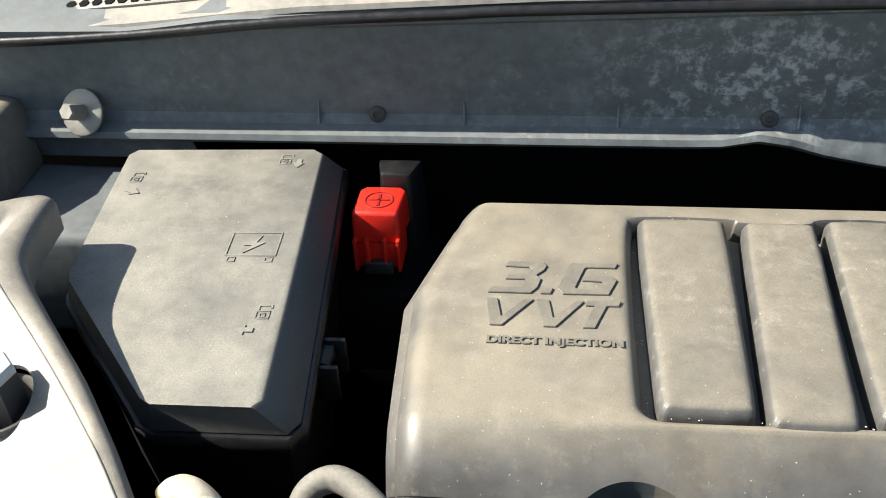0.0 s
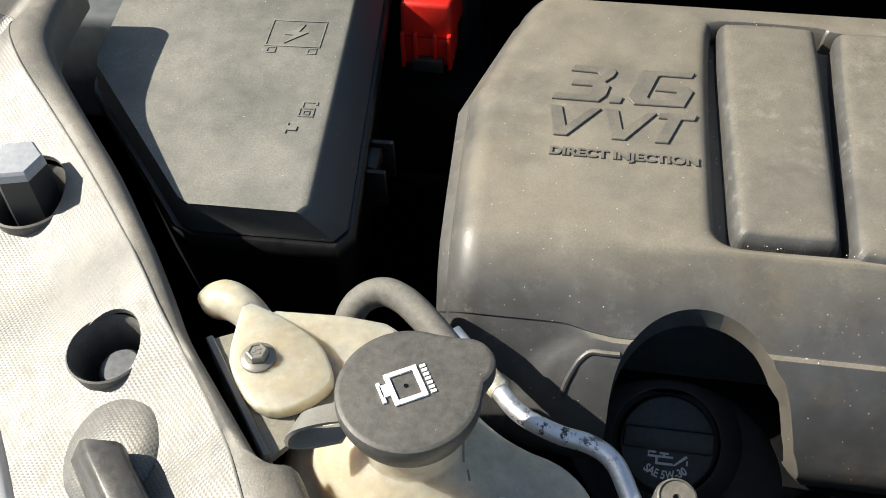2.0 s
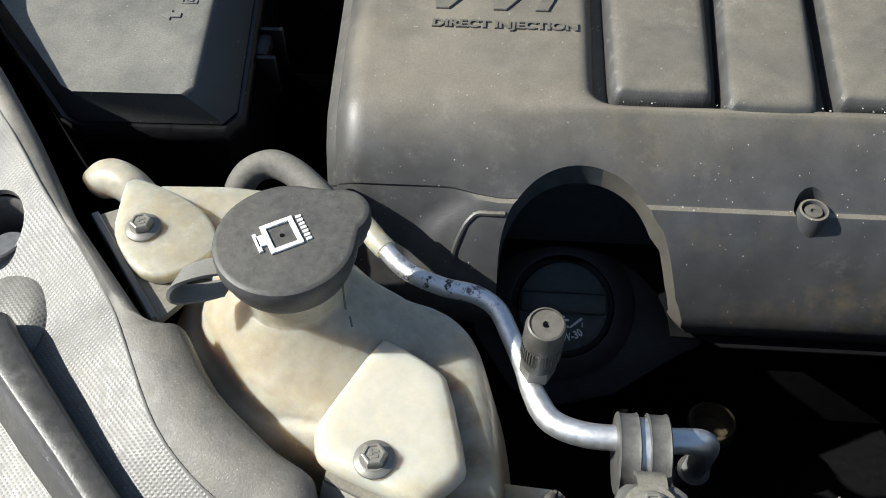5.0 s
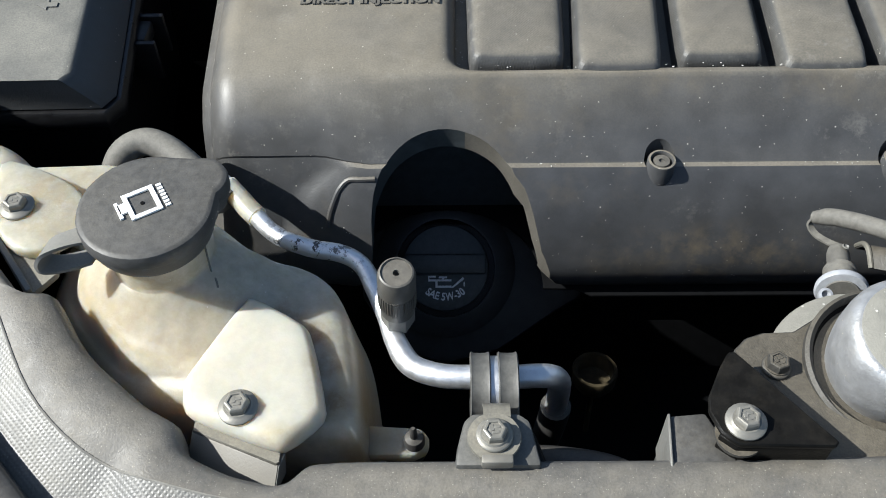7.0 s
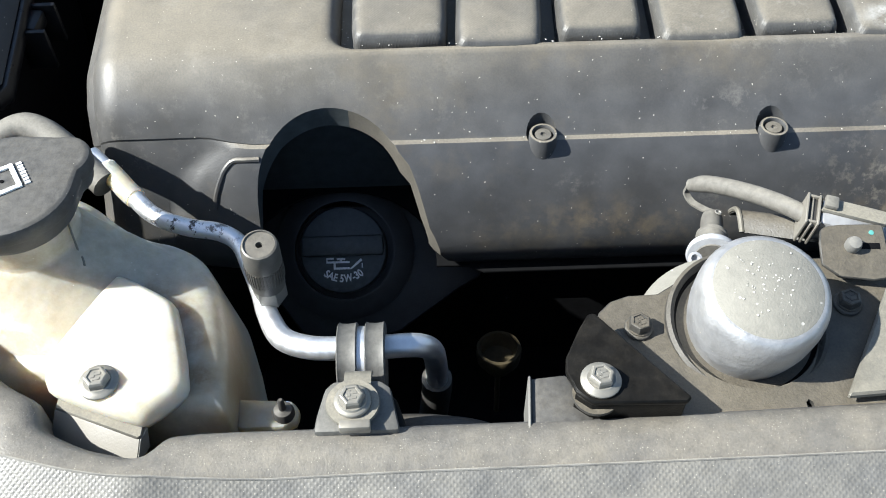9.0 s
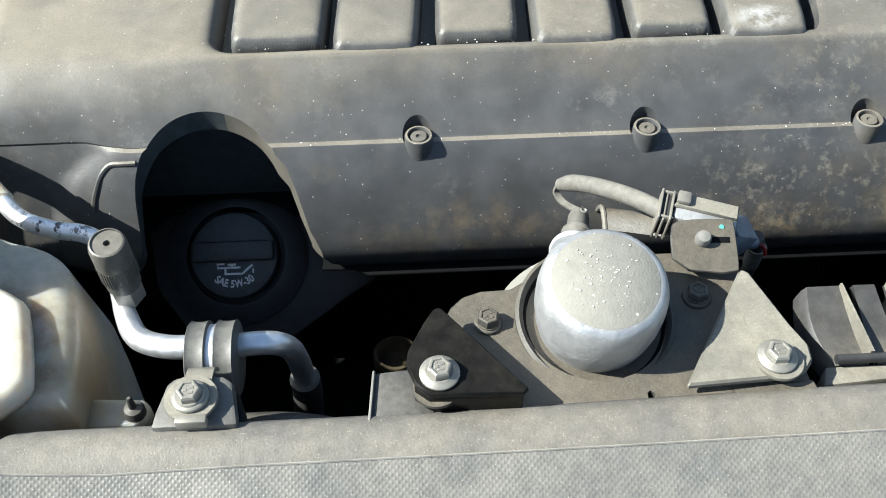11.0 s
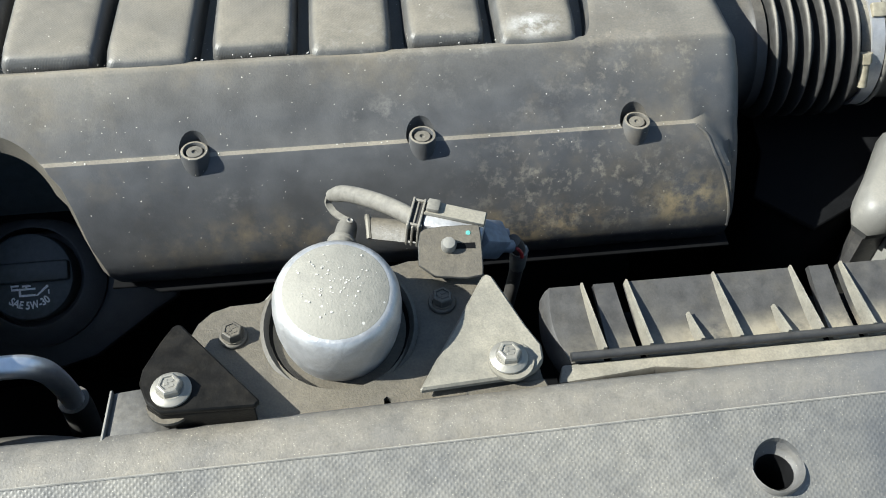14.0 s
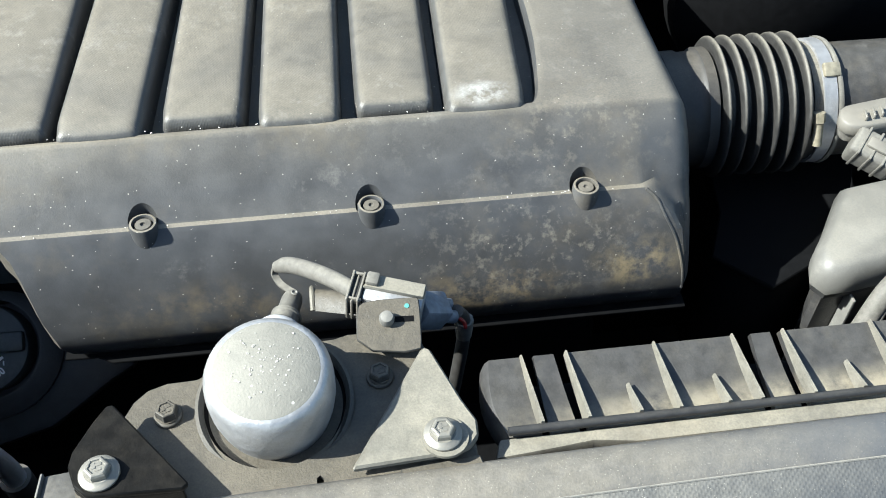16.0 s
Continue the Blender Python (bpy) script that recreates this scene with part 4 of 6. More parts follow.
cowl = structure("cowl_panel", cowl_sheet(), M_COWL, "slate-black plastic cowl panel with dried water stains", "cowl panel", 35)
for x in (-0.170, -0.045, 0.083, 0.228):
    part("rib", prism([(-0.004, 0), (0.004, 0.0), (-0.004, 0.026)], -0.0008, 0.0008, 0, 2, 0, None, pose(x, 0.716, 1.101) @ pose(0, 0, 0, 90, 0, -90)), M_COWL, cowl)
for x, z in ((-0.119, 1.1085), (0.205, 1.1085)):
    m = pose(x, 0.7175, z, 76)
    part("clip", lathe([(0.0072, 0.0), (0.0070, 0.0022), (0.0058, 0.0030), (0.0030, 0.0030), (0.0026, 0.0020)], 24, m), M_BLACK, cowl, "black plastic push clip")
part("seal", tube([(-0.62, 0.7045, 1.174), (-0.43, 0.7045, 1.179), (-0.306, 0.7045, 1.186), (-0.186, 0.7045, 1.197), (-0.057, 0.7045, 1.203), (0.036, 0.7045, 1.207), (0.5, 0.7045, 1.216), (0.88, 0.7045, 1.221)], 0.0045, 10), M_GLOSS, cowl, "black rubber bonnet seal")
upper = bmesh.new()
rows = []
for k in range(31):
    x = -0.62 + 0.05 * k
    drop = lerp([-0.62, -0.43, -0.306, -0.186, -0.057, 0.036, 0.9], [-0.018, -0.010, -0.002, 0.011, 0.017, 0.021, 0.030], x)
    rows.append([upper.verts.new((x, y, z + drop)) for y, z in ((0.7065, 1.1925), (0.7085, 1.1965), (0.716, 1.1995), (0.750, 1.2075), (0.90, 1.2485))])
for p, q in zip(rows, rows[1:]):
    for i in range(4):
        upper.faces.new((p[i], p[i + 1], q[i + 1], q[i]))
bmesh.ops.recalc_face_normals(upper, faces=upper.faces)
bmesh.ops.solidify(upper, geom=upper.faces[:], thickness=0.002)
part("upper_panel", upper, M_UPPER, cowl, "pale sunlit grey plastic strip under the windscreen")
grille = thing("cowl_grille", (-0.26, 0.78, 1.20), "grey plastic air inlet grille with a honeycomb mesh", "grille")
gm = pose(-0.262, 0.772, 1.2185, 15.2, -5.0)
part("mesh_panel", box(-0.125, 0.14, -0.045, 0.06, -0.004, 0.0005, 0.0008, None, gm), M_GREY, grille)
# flat near-black hexagons laid on the panel as the shade of its openings
holes = None
for r in range(8):
    for c in range(22):
        holes = prism(ring_pts(-0.115 + 0.0115 * c + 0.00575 * (r % 2), -0.038 + 0.011 * r, 0.0047, 6), 0.0003, 0.0012, 0, 2, 0, holes, gm)
part("hole_field", holes, M_DEEP, grille, "near-black hexagons for the shade in the mesh openings")

strut_bolt = thing("tower_bolt", (-0.390, 0.700, 1.095), "zinc bolt with a large round washer on the inner wing", "bolt")
sm = pose(-0.378, 0.708, 1.112, 62, 0, -12)
part("washer", lathe([(0.0205, 0), (0.0205, 0.002), (0.019, 0.0028), (0.007, 0.0028)], 32, sm), M_STEEL, strut_bolt, "flat zinc washer")
part("stud", lathe([(0.0078, 0.002), (0.0078, 0.021), (0.0065, 0.023), (0.001, 0.023)], 6, sm), M_STEEL, strut_bolt, smooth=20)
strut_tower = thing("strut_tower", (-0.46, 0.66, 0.60), "dusty dark inner wing bracket by the cowl", "bracket")
part("tower", prism([(-0.60, 0.60), (-0.34, 0.60), (-0.30, 0.66), (-0.30, 0.715), (-0.60, 0.73)], 0.95, 1.055, 0.01, 3), M_COWL, strut_tower)
part("bracket_plate", prism([(-0.60, 0.62), (-0.455, 0.62), (-0.435, 0.66), (-0.435, 0.72), (-0.60, 0.73)], 1.05, 1.125, 0.012, 3, 0.004), M_COWL_TOP, strut_tower)
part("back_plate", prism([(-0.47, 0), (-0.285, 0), (-0.30, 0.035), (-0.36, 0.075), (-0.47, 0.085)], -0.002, 0.0, 0.0006, 1, 0, None, pose(0, 0.7205, 1.06, 78)), M_COWL, strut_tower)

# ---- fuse box ----
LID = [(-0.3260, 0.670), (-0.3200, 0.678), (-0.170, 0.683), (-0.1615, 0.676), (-0.1405, 0.396), (-0.1450, 0.3895), (-0.2070, 0.3885), (-0.2150, 0.393), (-0.3075, 0.502), (-0.3115, 0.513)]
LID_FOOT = [(-0.3330, 0.678), (-0.3250, 0.694), (-0.166, 0.701), (-0.148, 0.690), (-0.1195, 0.401), (-0.1260, 0.3905), (-0.2100, 0.3890), (-0.2210, 0.395), (-0.3155, 0.507), (-0.3195, 0.518)]


def tilted(bm):
    """The lid rises a little towards the cowl."""
    for v in bm.verts:
        v.co.z += (v.co.y - 0.39) * 0.02
    return bm


fuse_box = thing("fuse_box", (-0.23, 0.53, 0.90), "black plastic fuse box with a dusty embossed lid", "fuse box")
def between(a, c, t):
    return [(p[0] + (q[0] - p[0]) * t, p[1] + (q[1] - p[1]) * t) for p, q in zip(a, c)]


lid = part("lid", tilted(loft([(LID_FOOT, 1.0635), (between(LID, LID_FOOT, 0.95), 1.0660), (between(LID, LID_FOOT, 0.20), 1.0838), (between(LID, LID_FOOT, 0.08), 1.0862), (LID, 1.0870)])), M_FUSE, fuse_box, "dusty lid with embossed signs", 30)
part("flange", tilted(loft([(grown(LID_FOOT, 0.003), 1.050), (grown(LID_FOOT, 0.004), 1.052), (grown(LID_FOOT, 0.004), 1.0605), (grown(LID_FOOT, 0.0025), 1.0625)])), M_GLOSS, fuse_box)
# the shade under the lid is in this body's near-black colour
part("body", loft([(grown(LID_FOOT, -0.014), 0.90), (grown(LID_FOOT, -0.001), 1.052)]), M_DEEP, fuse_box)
catch = part("catch", box(-0.006, 0.006, -0.010, 0.010, -0.016, -0.005, 0.002, None, pose(-0.1215, 0.472, 1.062, 0, 0, -4)), M_GLOSS, fuse_box, "black snap catch")
for dy in (-0.014, 0.014):
    part("catch_rail", box(-0.006, 0.013, dy - 0.002, dy + 0.002, -0.034, -0.004, 0.001, None, pose(-0.1215, 0.472, 1.062)), M_GLOSS, catch)


def outline_rect(x0, x1, y0, y1, w, m, bm=None, h=0.0006):
    for a in ((x0, x1, y0, y0 + w), (x0, x1, y1 - w, y1), (x0, x0 + w, y0 + w, y1 - w), (x1 - w, x1, y0 + w, y1 - w)):
        bm = box(*a, 0, h, 0.0002, bm, m, 1)
    return bm


em = pose(-0.1850, 0.549, 1.0870, 0, 0, 2)
sign = outline_rect(-0.0190, 0.0190, -0.0135, 0.0155, 0.0013, em)
outline_rect(-0.0165, -0.0100, -0.0205, -0.0145, 0.0011, em, sign)
outline_rect(0.0110, 0.0175, -0.0205, -0.0145, 0.0011, em, sign)
prism([(0.0045, 0.0110), (-0.0075, -0.0010), (-0.0012, -0.0010), (-0.0060, -0.0100), (0.0080, 0.0024), (0.0014, 0.0024)], 0, 0.0007, 0, 1, 0, sign, em)
part("fuse_sign", tilted(sign), M_FUSE, lid, "embossed sign of a box with a lightning bolt")
LEFT_ARROW = [(0.005, 0.0022), (-0.001, 0.0022), (-0.001, 0.0050), (-0.0085, 0.0), (-0.001, -0.0050), (-0.001, -0.0022), (0.005, -0.0022)]
for (x, y), (ax, ay), turn in (((-0.1590, 0.4730), (-0.1660, 0.4570), 0), ((-0.1890, 0.6640), (-0.1770, 0.6620), 90), ((-0.3060, 0.6330), (-0.3035, 0.6150), 160)):
    lm = pose(x, y, 1.0870, 0, 0, 3)
    lock = outline_rect(-0.0050, 0.0050, -0.0048, 0.0036, 0.0011, lm)
    outline_rect(-0.0022, 0.0022, -0.0030, 0.0012, 0.0009, lm, lock)
    box(-0.0042, -0.0030, 0.0036, 0.0082, 0, 0.0006, 0, lock, lm)
    box(-0.0042, 0.0058, 0.0082, 0.0094, 0, 0.0006, 0, lock, lm)
    box(0.0047, 0.0058, 0.0060, 0.0082, 0, 0.0006, 0, lock, lm)
    prism(LEFT_ARROW, 0, 0.0008, 0.0003, 1, 0, lock, pose(ax, ay, 1.0870, 0, 0, turn))
    part("lock_sign", tilted(lock), M_FUSE, lid, "embossed padlock and arrow sign")

terminal = thing("terminal_cover", (-0.112, 0.645, 1.0), "bright red plastic battery terminal cover with a plus sign", "terminal cover")
tm = pose(-0.1105, 0.649, 1.066, 0, 0, 0)
red = part("hood", prism([(-0.020, -0.019), (0.018, -0.019), (0.021, 0.016), (0.016, 0.022), (-0.014, 0.022), (-0.019, 0.016)], -0.030, 0.0, 0.0035, 3, 0.002, None, tm), M_RED, terminal)
plus = box(-0.009, 0.009, -0.001, 0.001, -0.0002, 0.0007, 0, None, tm)
box(-0.001, 0.001, -0.009, 0.009, -0.0002, 0.0007, 0, plus, tm)
part("plus_sign", plus, M_DARK_RED, red, "dark plus sign")
part("ring_sign", lathe([(0.0108, 0.0), (0.0108, 0.0007), (0.0120, 0.0007), (0.0120, 0.0)], 32, tm, None, False), M_DARK_RED, red, "dark ring round the plus")
ribs = None
for x in (-0.019, -0.009, 0.006, 0.017):
    ribs = box(x - 0.0015, x + 0.0015, -0.0245, -0.016, -0.055, -0.024, 0.0006, ribs, tm)
box(-0.020, 0.019, -0.019, 0.012, -0.055, -0.03, 0.002, ribs, tm)
part("skirt", ribs, M_RED, terminal, "red lower skirt with upright ribs")
part("lower_clip", box(-0.012, 0.012, -0.026, -0.019, -0.057, -0.046, 0.001, None, tm), M_BLACK, terminal)
battery_tray = thing("battery_tray", (-0.10, 0.68, 0.90), "black plastic battery tray and cable holder", "battery tray")
part("tray", box(-0.16, -0.07, 0.62, 0.72, 0.90, 0.99, 0.006), M_DEEP, battery_tray)
part("cable_holder", prism([(-0.113, 0.675), (-0.088, 0.675), (-0.080, 0.70), (-0.118, 0.70)], 0.95, 1.075, 0.003, 2, 0.006), M_GLOSS, battery_tray)

# ---- coolant tank ----
BODY = [(-0.114, 0.262), (-0.106, 0.292), (-0.080, 0.300), (-0.052, 0.295), (-0.037, 0.287), (-0.019, 0.270), (0.0, 0.2595), (0.014, 0.2555), (0.024, 0.248), (0.031, 0.237), (0.036, 0.222), (0.040, 0.204),
        (0.0425, 0.187), (0.044, 0.166), (0.042, 0.162), (0.014, 0.165), (-0.020, 0.175), (-0.042, 0.180), (-0.066, 0.181), (-0.093, 0.203), (-0.118, 0.237)]
NECK = Vector((-0.052, 0.2475))
coolant_tank = thing("coolant_tank", (-0.03, 0.22, 0.90), "cream translucent plastic coolant tank with a black cap", "coolant tank")


def tank_body():
    """Blow-moulded body: a rolled shoulder all round, a gently crowned top and a concave rise to the neck."""
    outline = [Vector(p) for p in rounder(rounder(BODY, 2), 1)]
    rows = [[(p + (p - NECK).normalized() * d, z) for p in outline] for d, z in ((0.004, 0.90), (0.0085, 1.000), (0.0085, 1.030), (0.0050, 1.048))]

    def sag(p):
        """How far the shoulder falls away on the side of the shield."""
        side = (p - NECK).normalized()
        return max(0.0, -0.75 * side.x - 0.66 * side.y) ** 1.5 if p.y < 0.262 else 0.0

    for d in (0.0, 0.0008, 0.0022, 0.0045, 0.0075, 0.0110, 0.0150):
        s = min(1.0, d / 0.015)
        rows.append([(p - (p - NECK).normalized() * d, 1.0745 - 0.0165 * sag(p) + 0.0110 * math.sqrt(max(0.0, 1 - (1 - s) ** 2)) * (1 + 0.7 * sag(p))) for p in outline])
    for f in (0.15, 0.3, 0.45, 0.58, 0.70, 0.80, 0.88, 0.94, 0.98, 1.0):
        row = []
        for p in outline:
            ray = p - NECK
            q = NECK + ray.normalized() * ((ray.length - 0.015) * (1 - f) + 0.0240 * f)
            near = max(0.0, 1 - ((q - NECK).length - 0.0240) / 0.0440)
            dip = max(0.0, math.sin(math.pi * f) - 0.2) * max(0.0, -(ray.normalized().y)) ** 2
            row.append((q, 1.0855 - 0.009 * sag(p) * (1 - f) ** 1.5 - 0.0030 * dip + 0.0200 * near ** 1.35))
        rows.append(row)
    for z in (1.108, 1.128):
        rows.append([(NECK + (p - NECK).normalized() * 0.0237, z) for p in outline])
    bm = bmesh.new()
    vs = [[bm.verts.new((q.x, q.y, z)) for q, z in row] for row in rows]
    k = len(outline)
    for a, c in zip(vs, vs[1:]):
        for i in range(k):
            bm.faces.new((a[i], a[(i + 1) % k], c[(i + 1) % k], c[i]))
    bm.faces.new(vs[0][::-1])
    bm.faces.new(vs[-1])
    bmesh.ops.recalc_face_normals(bm, faces=bm.faces)
    return bm


tank = part("tank", tank_body(), M_TANK, coolant_tank, "cream plastic tank body with a short filler neck", 80)
PAD_MID = (-0.003, 0.189)
PAD = rounder([(-0.013, 0.229), (-0.008, 0.2285), (0.014, 0.2155), (0.019, 0.209), (0.0285, 0.172), (0.0275, 0.166), (0.014, 0.1535), (0.008, 0.153), (-0.027, 0.167), (-0.033, 0.172), (-0.035, 0.183), (-0.033, 0.189)], 1)


def pad_row(s):
    """The pad's outline drawn in towards its middle by a share s."""
    return [(p[0] + (PAD_MID[0] - p[0]) * s, p[1] + (PAD_MID[1] - p[1]) * s) for p in PAD]


part("mounting_pad", loft([(pad_row(s), z) for s, z in ((0.08, 1.0800), (0.005, 1.0855), (-0.025, 1.0890), (-0.010, 1.0920), (0.025, 1.0944), (0.07, 1.0960), (0.12, 1.0966), (0.34, 1.0968), (0.65, 1.0969), (0.92, 1.0970))]), M_PAD, coolant_tank, "raised cream mounting pad", 80)
bolt(coolant_tank, -0.008, 0.1690, 1.0966, turn=10)
TAB = [(-0.1505, 0.315), (-0.132, 0.309), (-0.116, 0.301), (-0.105, 0.293), (-0.096, 0.279), (-0.0945, 0.271), (-0.101, 0.262), (-0.110, 0.255), (-0.120, 0.252), (-0.131, 0.256), (-0.142, 0.269), (-0.148, 0.280), (-0.1495, 0.297)]
tab = rounder(TAB, 1)
part("mounting_tab", loft([(grown(tab, -0.0004), 1.0935), (tab, 1.0945), (tab, 1.0985), (grown(tab, -0.0006), 1.1000), (grown(tab, -0.0018), 1.1006)]), M_TANK, coolant_tank, "cream mounting tab", 60)
bolt(coolant_tank, -0.1325, 0.2800, 1.1006, turn=20)
part("stub", tube([(-0.1705, 0.3175, 1.0850), (-0.1665, 0.3195, 1.0895), (-0.160, 0.3190, 1.0920), (-0.150, 0.3140, 1.0915), (-0.140, 0.307, 1.086)], 0.0100, 18, 6, None, lambda t: (0.0070, 0.0090, 0.0100)[int(t / 0.042)] if t < 0.125 else 0.0105 - 0.003 * max(0.0, t - 0.4)), M_TANK, coolant_tank, "rounded cream stub", 80)
part("shelf", loft([([(-0.138, 0.3165), (-0.100, 0.3180), (-0.078, 0.3160), (-0.066, 0.309), (-0.055, 0.293), (-0.060, 0.268), (-0.100, 0.262), (-0.130, 0.290)], z) for z in (1.060, 1.0925)], 0.003, 2), M_TANK, coolant_tank, "cream shelf beside the neck", 60)
part("side_lug", prism([(0.038, 0.164), (0.066, 0.164), (0.072, 0.167), (0.073, 0.173), (0.069, 0.178), (0.038, 0.180)], 1.054, 1.062, 0.002, 2), M_TANK, coolant_tank, "cream side lug")
part("lug_post", lathe([(0.0050, 1.05), (0.0050, 1.0645), (0.0042, 1.0665), (0.0018, 1.0675), (0.0014, 1.0740), (0.0008, 1.0750)], 18, pose(0.0660, 0.1705, 0)), M_RUBBER, coolant_tank)
crack = []
for x, y in ((-0.0290, 0.2420), (-0.0285, 0.2370), (-0.0262, 0.2335), (-0.0250, 0.2300)):
    hit, place, nrm, _ = tank.ray_cast(Vector((x, y, 1.13)) - ORIGIN[tank], (0, 0, -1))
    crack.append(place + ORIGIN[tank] if hit else Vector((x, y, 1.09)))
part("seam", tube(crack, 0.0005, 6), M_HOSE, coolant_tank, "thin dark crack in the plastic")
CAP_M = pose(-0.0530, 0.2480, 1.1255, 0, 0, 0)


def cap_outline(d=0.0):
    """A disc with a broad rounded ear towards the back right."""
    ear, a0 = Vector((0.0215, 0.0165)), math.atan2(0.0165, 0.0215)
    pts = []
    for k in range(44):
        a = a0 + radians(40) + (2 * math.pi - radians(76)) * k / 43
        pts.append(((0.0308 + d) * math.cos(a), (0.0308 + d) * math.sin(a)))
    for k in range(14):
        a = a0 - radians(82) + radians(150) * k / 13
        pts.append((ear.x + (0.0132 + d) * math.cos(a), ear.y + (0.0132 + d) * math.sin(a)))
    return pts


cap_bm = loft([(cap_outline(-0.0035), -0.004), (cap_outline(-0.0022), -0.001), (cap_outline(-0.0018), 0.0045), (cap_outline(-0.0002), 0.0052), (cap_outline(0), 0.0060), (cap_outline(0), 0.0112), (cap_outline(-0.0006), 0.0126), (cap_outline(-0.0018), 0.0133), (cap_outline(-0.0028), 0.0135)])
bmesh.ops.transform(cap_bm, matrix=CAP_M, verts=cap_bm.verts)
tank_cap = part("tank_cap", cap_bm, M_CAP, coolant_tank, "black plastic tank cap with an ear", 35)
part("tether", ribbon([(-0.0720, 0.2405, 1.1290), (-0.0840, 0.2370, 1.1300), (-0.0950, 0.2330, 1.1285), (-0.0995, 0.2310, 1.1240), (-0.0985, 0.2305, 1.1185), (-0.0900, 0.2330, 1.1165), (-0.0780, 0.2370, 1.1170)], (0.0030, 0.0105, 0.0), 0.0017), M_GREY, tank_cap, "grey plastic tether loop")
lm = CAP_M @ pose(-0.0010, 0.0008, 0.0135, 0, 0, -60) @ Matrix.Scale(0.86, 4)
badge = outline_rect(-0.0095, 0.0095, -0.0085, 0.0085, 0.0026, lm, None, 0.0012)
box(-0.004, 0.003, -0.0125, -0.0085, 0, 0.0012, 0.0002, badge, lm)
box(-0.006, 0.006, -0.0135, -0.0115, 0, 0.0012, 0.0002, badge, lm)
part("cap_sign", badge, M_WHITE, tank_cap, "pale printed radiator sign")
bars = None
for k in range(7):
    bars = box(-0.0085 + 0.0026 * k, -0.0069 + 0.0026 * k, 0.0100, 0.0128, 0, 0.0008, 0, bars, lm)
part("cap_print", bars, M_WHITE, tank_cap, "pale unreadable print")
part("cap_vent", lathe([(0.0011, 0), (0.0011, 0.0004)], 12, lm), M_DEEP, tank_cap)

tank_bracket = thing("tank_bracket", (-0.135, 0.26, 1.0), "grey steel angle bracket that carries the coolant tank", "bracket")
part("plate", prism([(-0.164, 0.293), (-0.148, 0.301), (-0.110, 0.262), (-0.106, 0.244), (-0.114, 0.233), (-0.118, 0.2315)], 1.0895, 1.0930, 0.0008, 1), M_BRACKET_PALE, tank_bracket)
part("web", prism([(-0.164, 0.2925), (-0.161, 0.2945), (-0.115, 0.234), (-0.1175, 0.2320)], 0.99, 1.0955, 0.0005, 1), M_GREY, tank_bracket)
pad_bracket = thing("pad_bracket", (-0.01, 0.16, 0.98), "grey-black steel bracket under the tank pad", "bracket")
part("plate", prism([(-0.0295, 0.1640), (-0.0280, 0.178), (0.0110, 0.164), (0.0105, 0.1490), (0.0088, 0.1480)], 1.0835, 1.0858, 0.0006, 1), M_BRACKET_PALE, pad_bracket)
part("face", loft([([(-0.0320, 0.1525), (-0.0320, 0.1545), (0.0078, 0.1390), (0.0078, 0.1370)], 1.0760), ([(-0.0297, 0.1636), (-0.0297, 0.1658), (0.0098, 0.1498), (0.0098, 0.1476)], 1.0846)], 0.0005, 1), M_PALE, pad_bracket, "sloping grey front face")
part("edge", loft([([(0.0078, 0.1370), (0.0078, 0.1390), (0.0105, 0.1500), (0.0118, 0.1490)], 1.0760), ([(0.0098, 0.1476), (0.0098, 0.1498), (0.0108, 0.1550), (0.0122, 0.1540)], 1.0846)], 0.0003, 1), M_GREY, pad_bracket, "folded side of the bracket")

coolant_hose = thing("coolant_hose", (-0.07, 0.33, 1.03), "dusty grey rubber overflow hose bent over the tank", "hose")
part("hose", tube([(-0.098, 0.322, 1.035), (-0.103, 0.327, 1.066), (-0.098, 0.335, 1.080), (-0.086, 0.340, 1.0855), (-0.073, 0.336, 1.0855), (-0.059, 0.325, 1.083), (-0.046, 0.313, 1.079), (-0.036, 0.304, 1.076)], 0.0077, 18), M_HOSE, coolant_hose)

# ---- air conditioning line ----
PIPE = [(-0.046, 0.323, 1.080), (-0.035, 0.3125, 1.077), (-0.022, 0.298, 1.075), (-0.008, 0.284, 1.073), (0.010, 0.276, 1.072), (0.027, 0.272, 1.072), (0.038, 0.264, 1.072), (0.045, 0.249, 1.072), (0.051, 0.234, 1.072),
        (0.056, 0.220, 1.071), (0.064, 0.206, 1.071), (0.078, 0.1995, 1.072), (0.095, 0.198, 1.073), (0.112, 0.198, 1.073), (0.1220, 0.1985, 1.0730), (0.1300, 0.2005, 1.0690), (0.1345, 0.2040, 1.0590), (0.1360, 0.2075, 1.0450), (0.1365, 0.2105, 1.0300), (0.1365, 0.2125, 1.0150)]
ac_line = thing("air_conditioning_line", (0.05, 0.25, 1.03), "bare aluminium refrigerant pipe with a capped service valve", "pipe")
part("pipe", tube(PIPE, 0.0056, 18, 8, None, lambda t: lerp([0.0, 0.44, 0.50, 1.0], [0.0047, 0.0047, 0.0057, 0.0057], t)), M_ALU, ac_line)
part("pipe_sleeve", tube([(-0.037, 0.3145, 1.0775), (-0.031, 0.3080, 1.0765), (-0.024, 0.3000, 1.0752), (-0.019, 0.2950, 1.0745)], 0.0058, 16, 6), M_TANK, ac_line, "cream plastic sleeve on the pipe")
part("pipe_hose", tube([(0.1365, 0.2120, 1.0200), (0.1362, 0.2135, 1.0050), (0.1335, 0.2160, 0.9700), (0.128, 0.222, 0.90)], 0.0080, 16, 6), M_RUBBER, ac_line, "black rubber hose end")
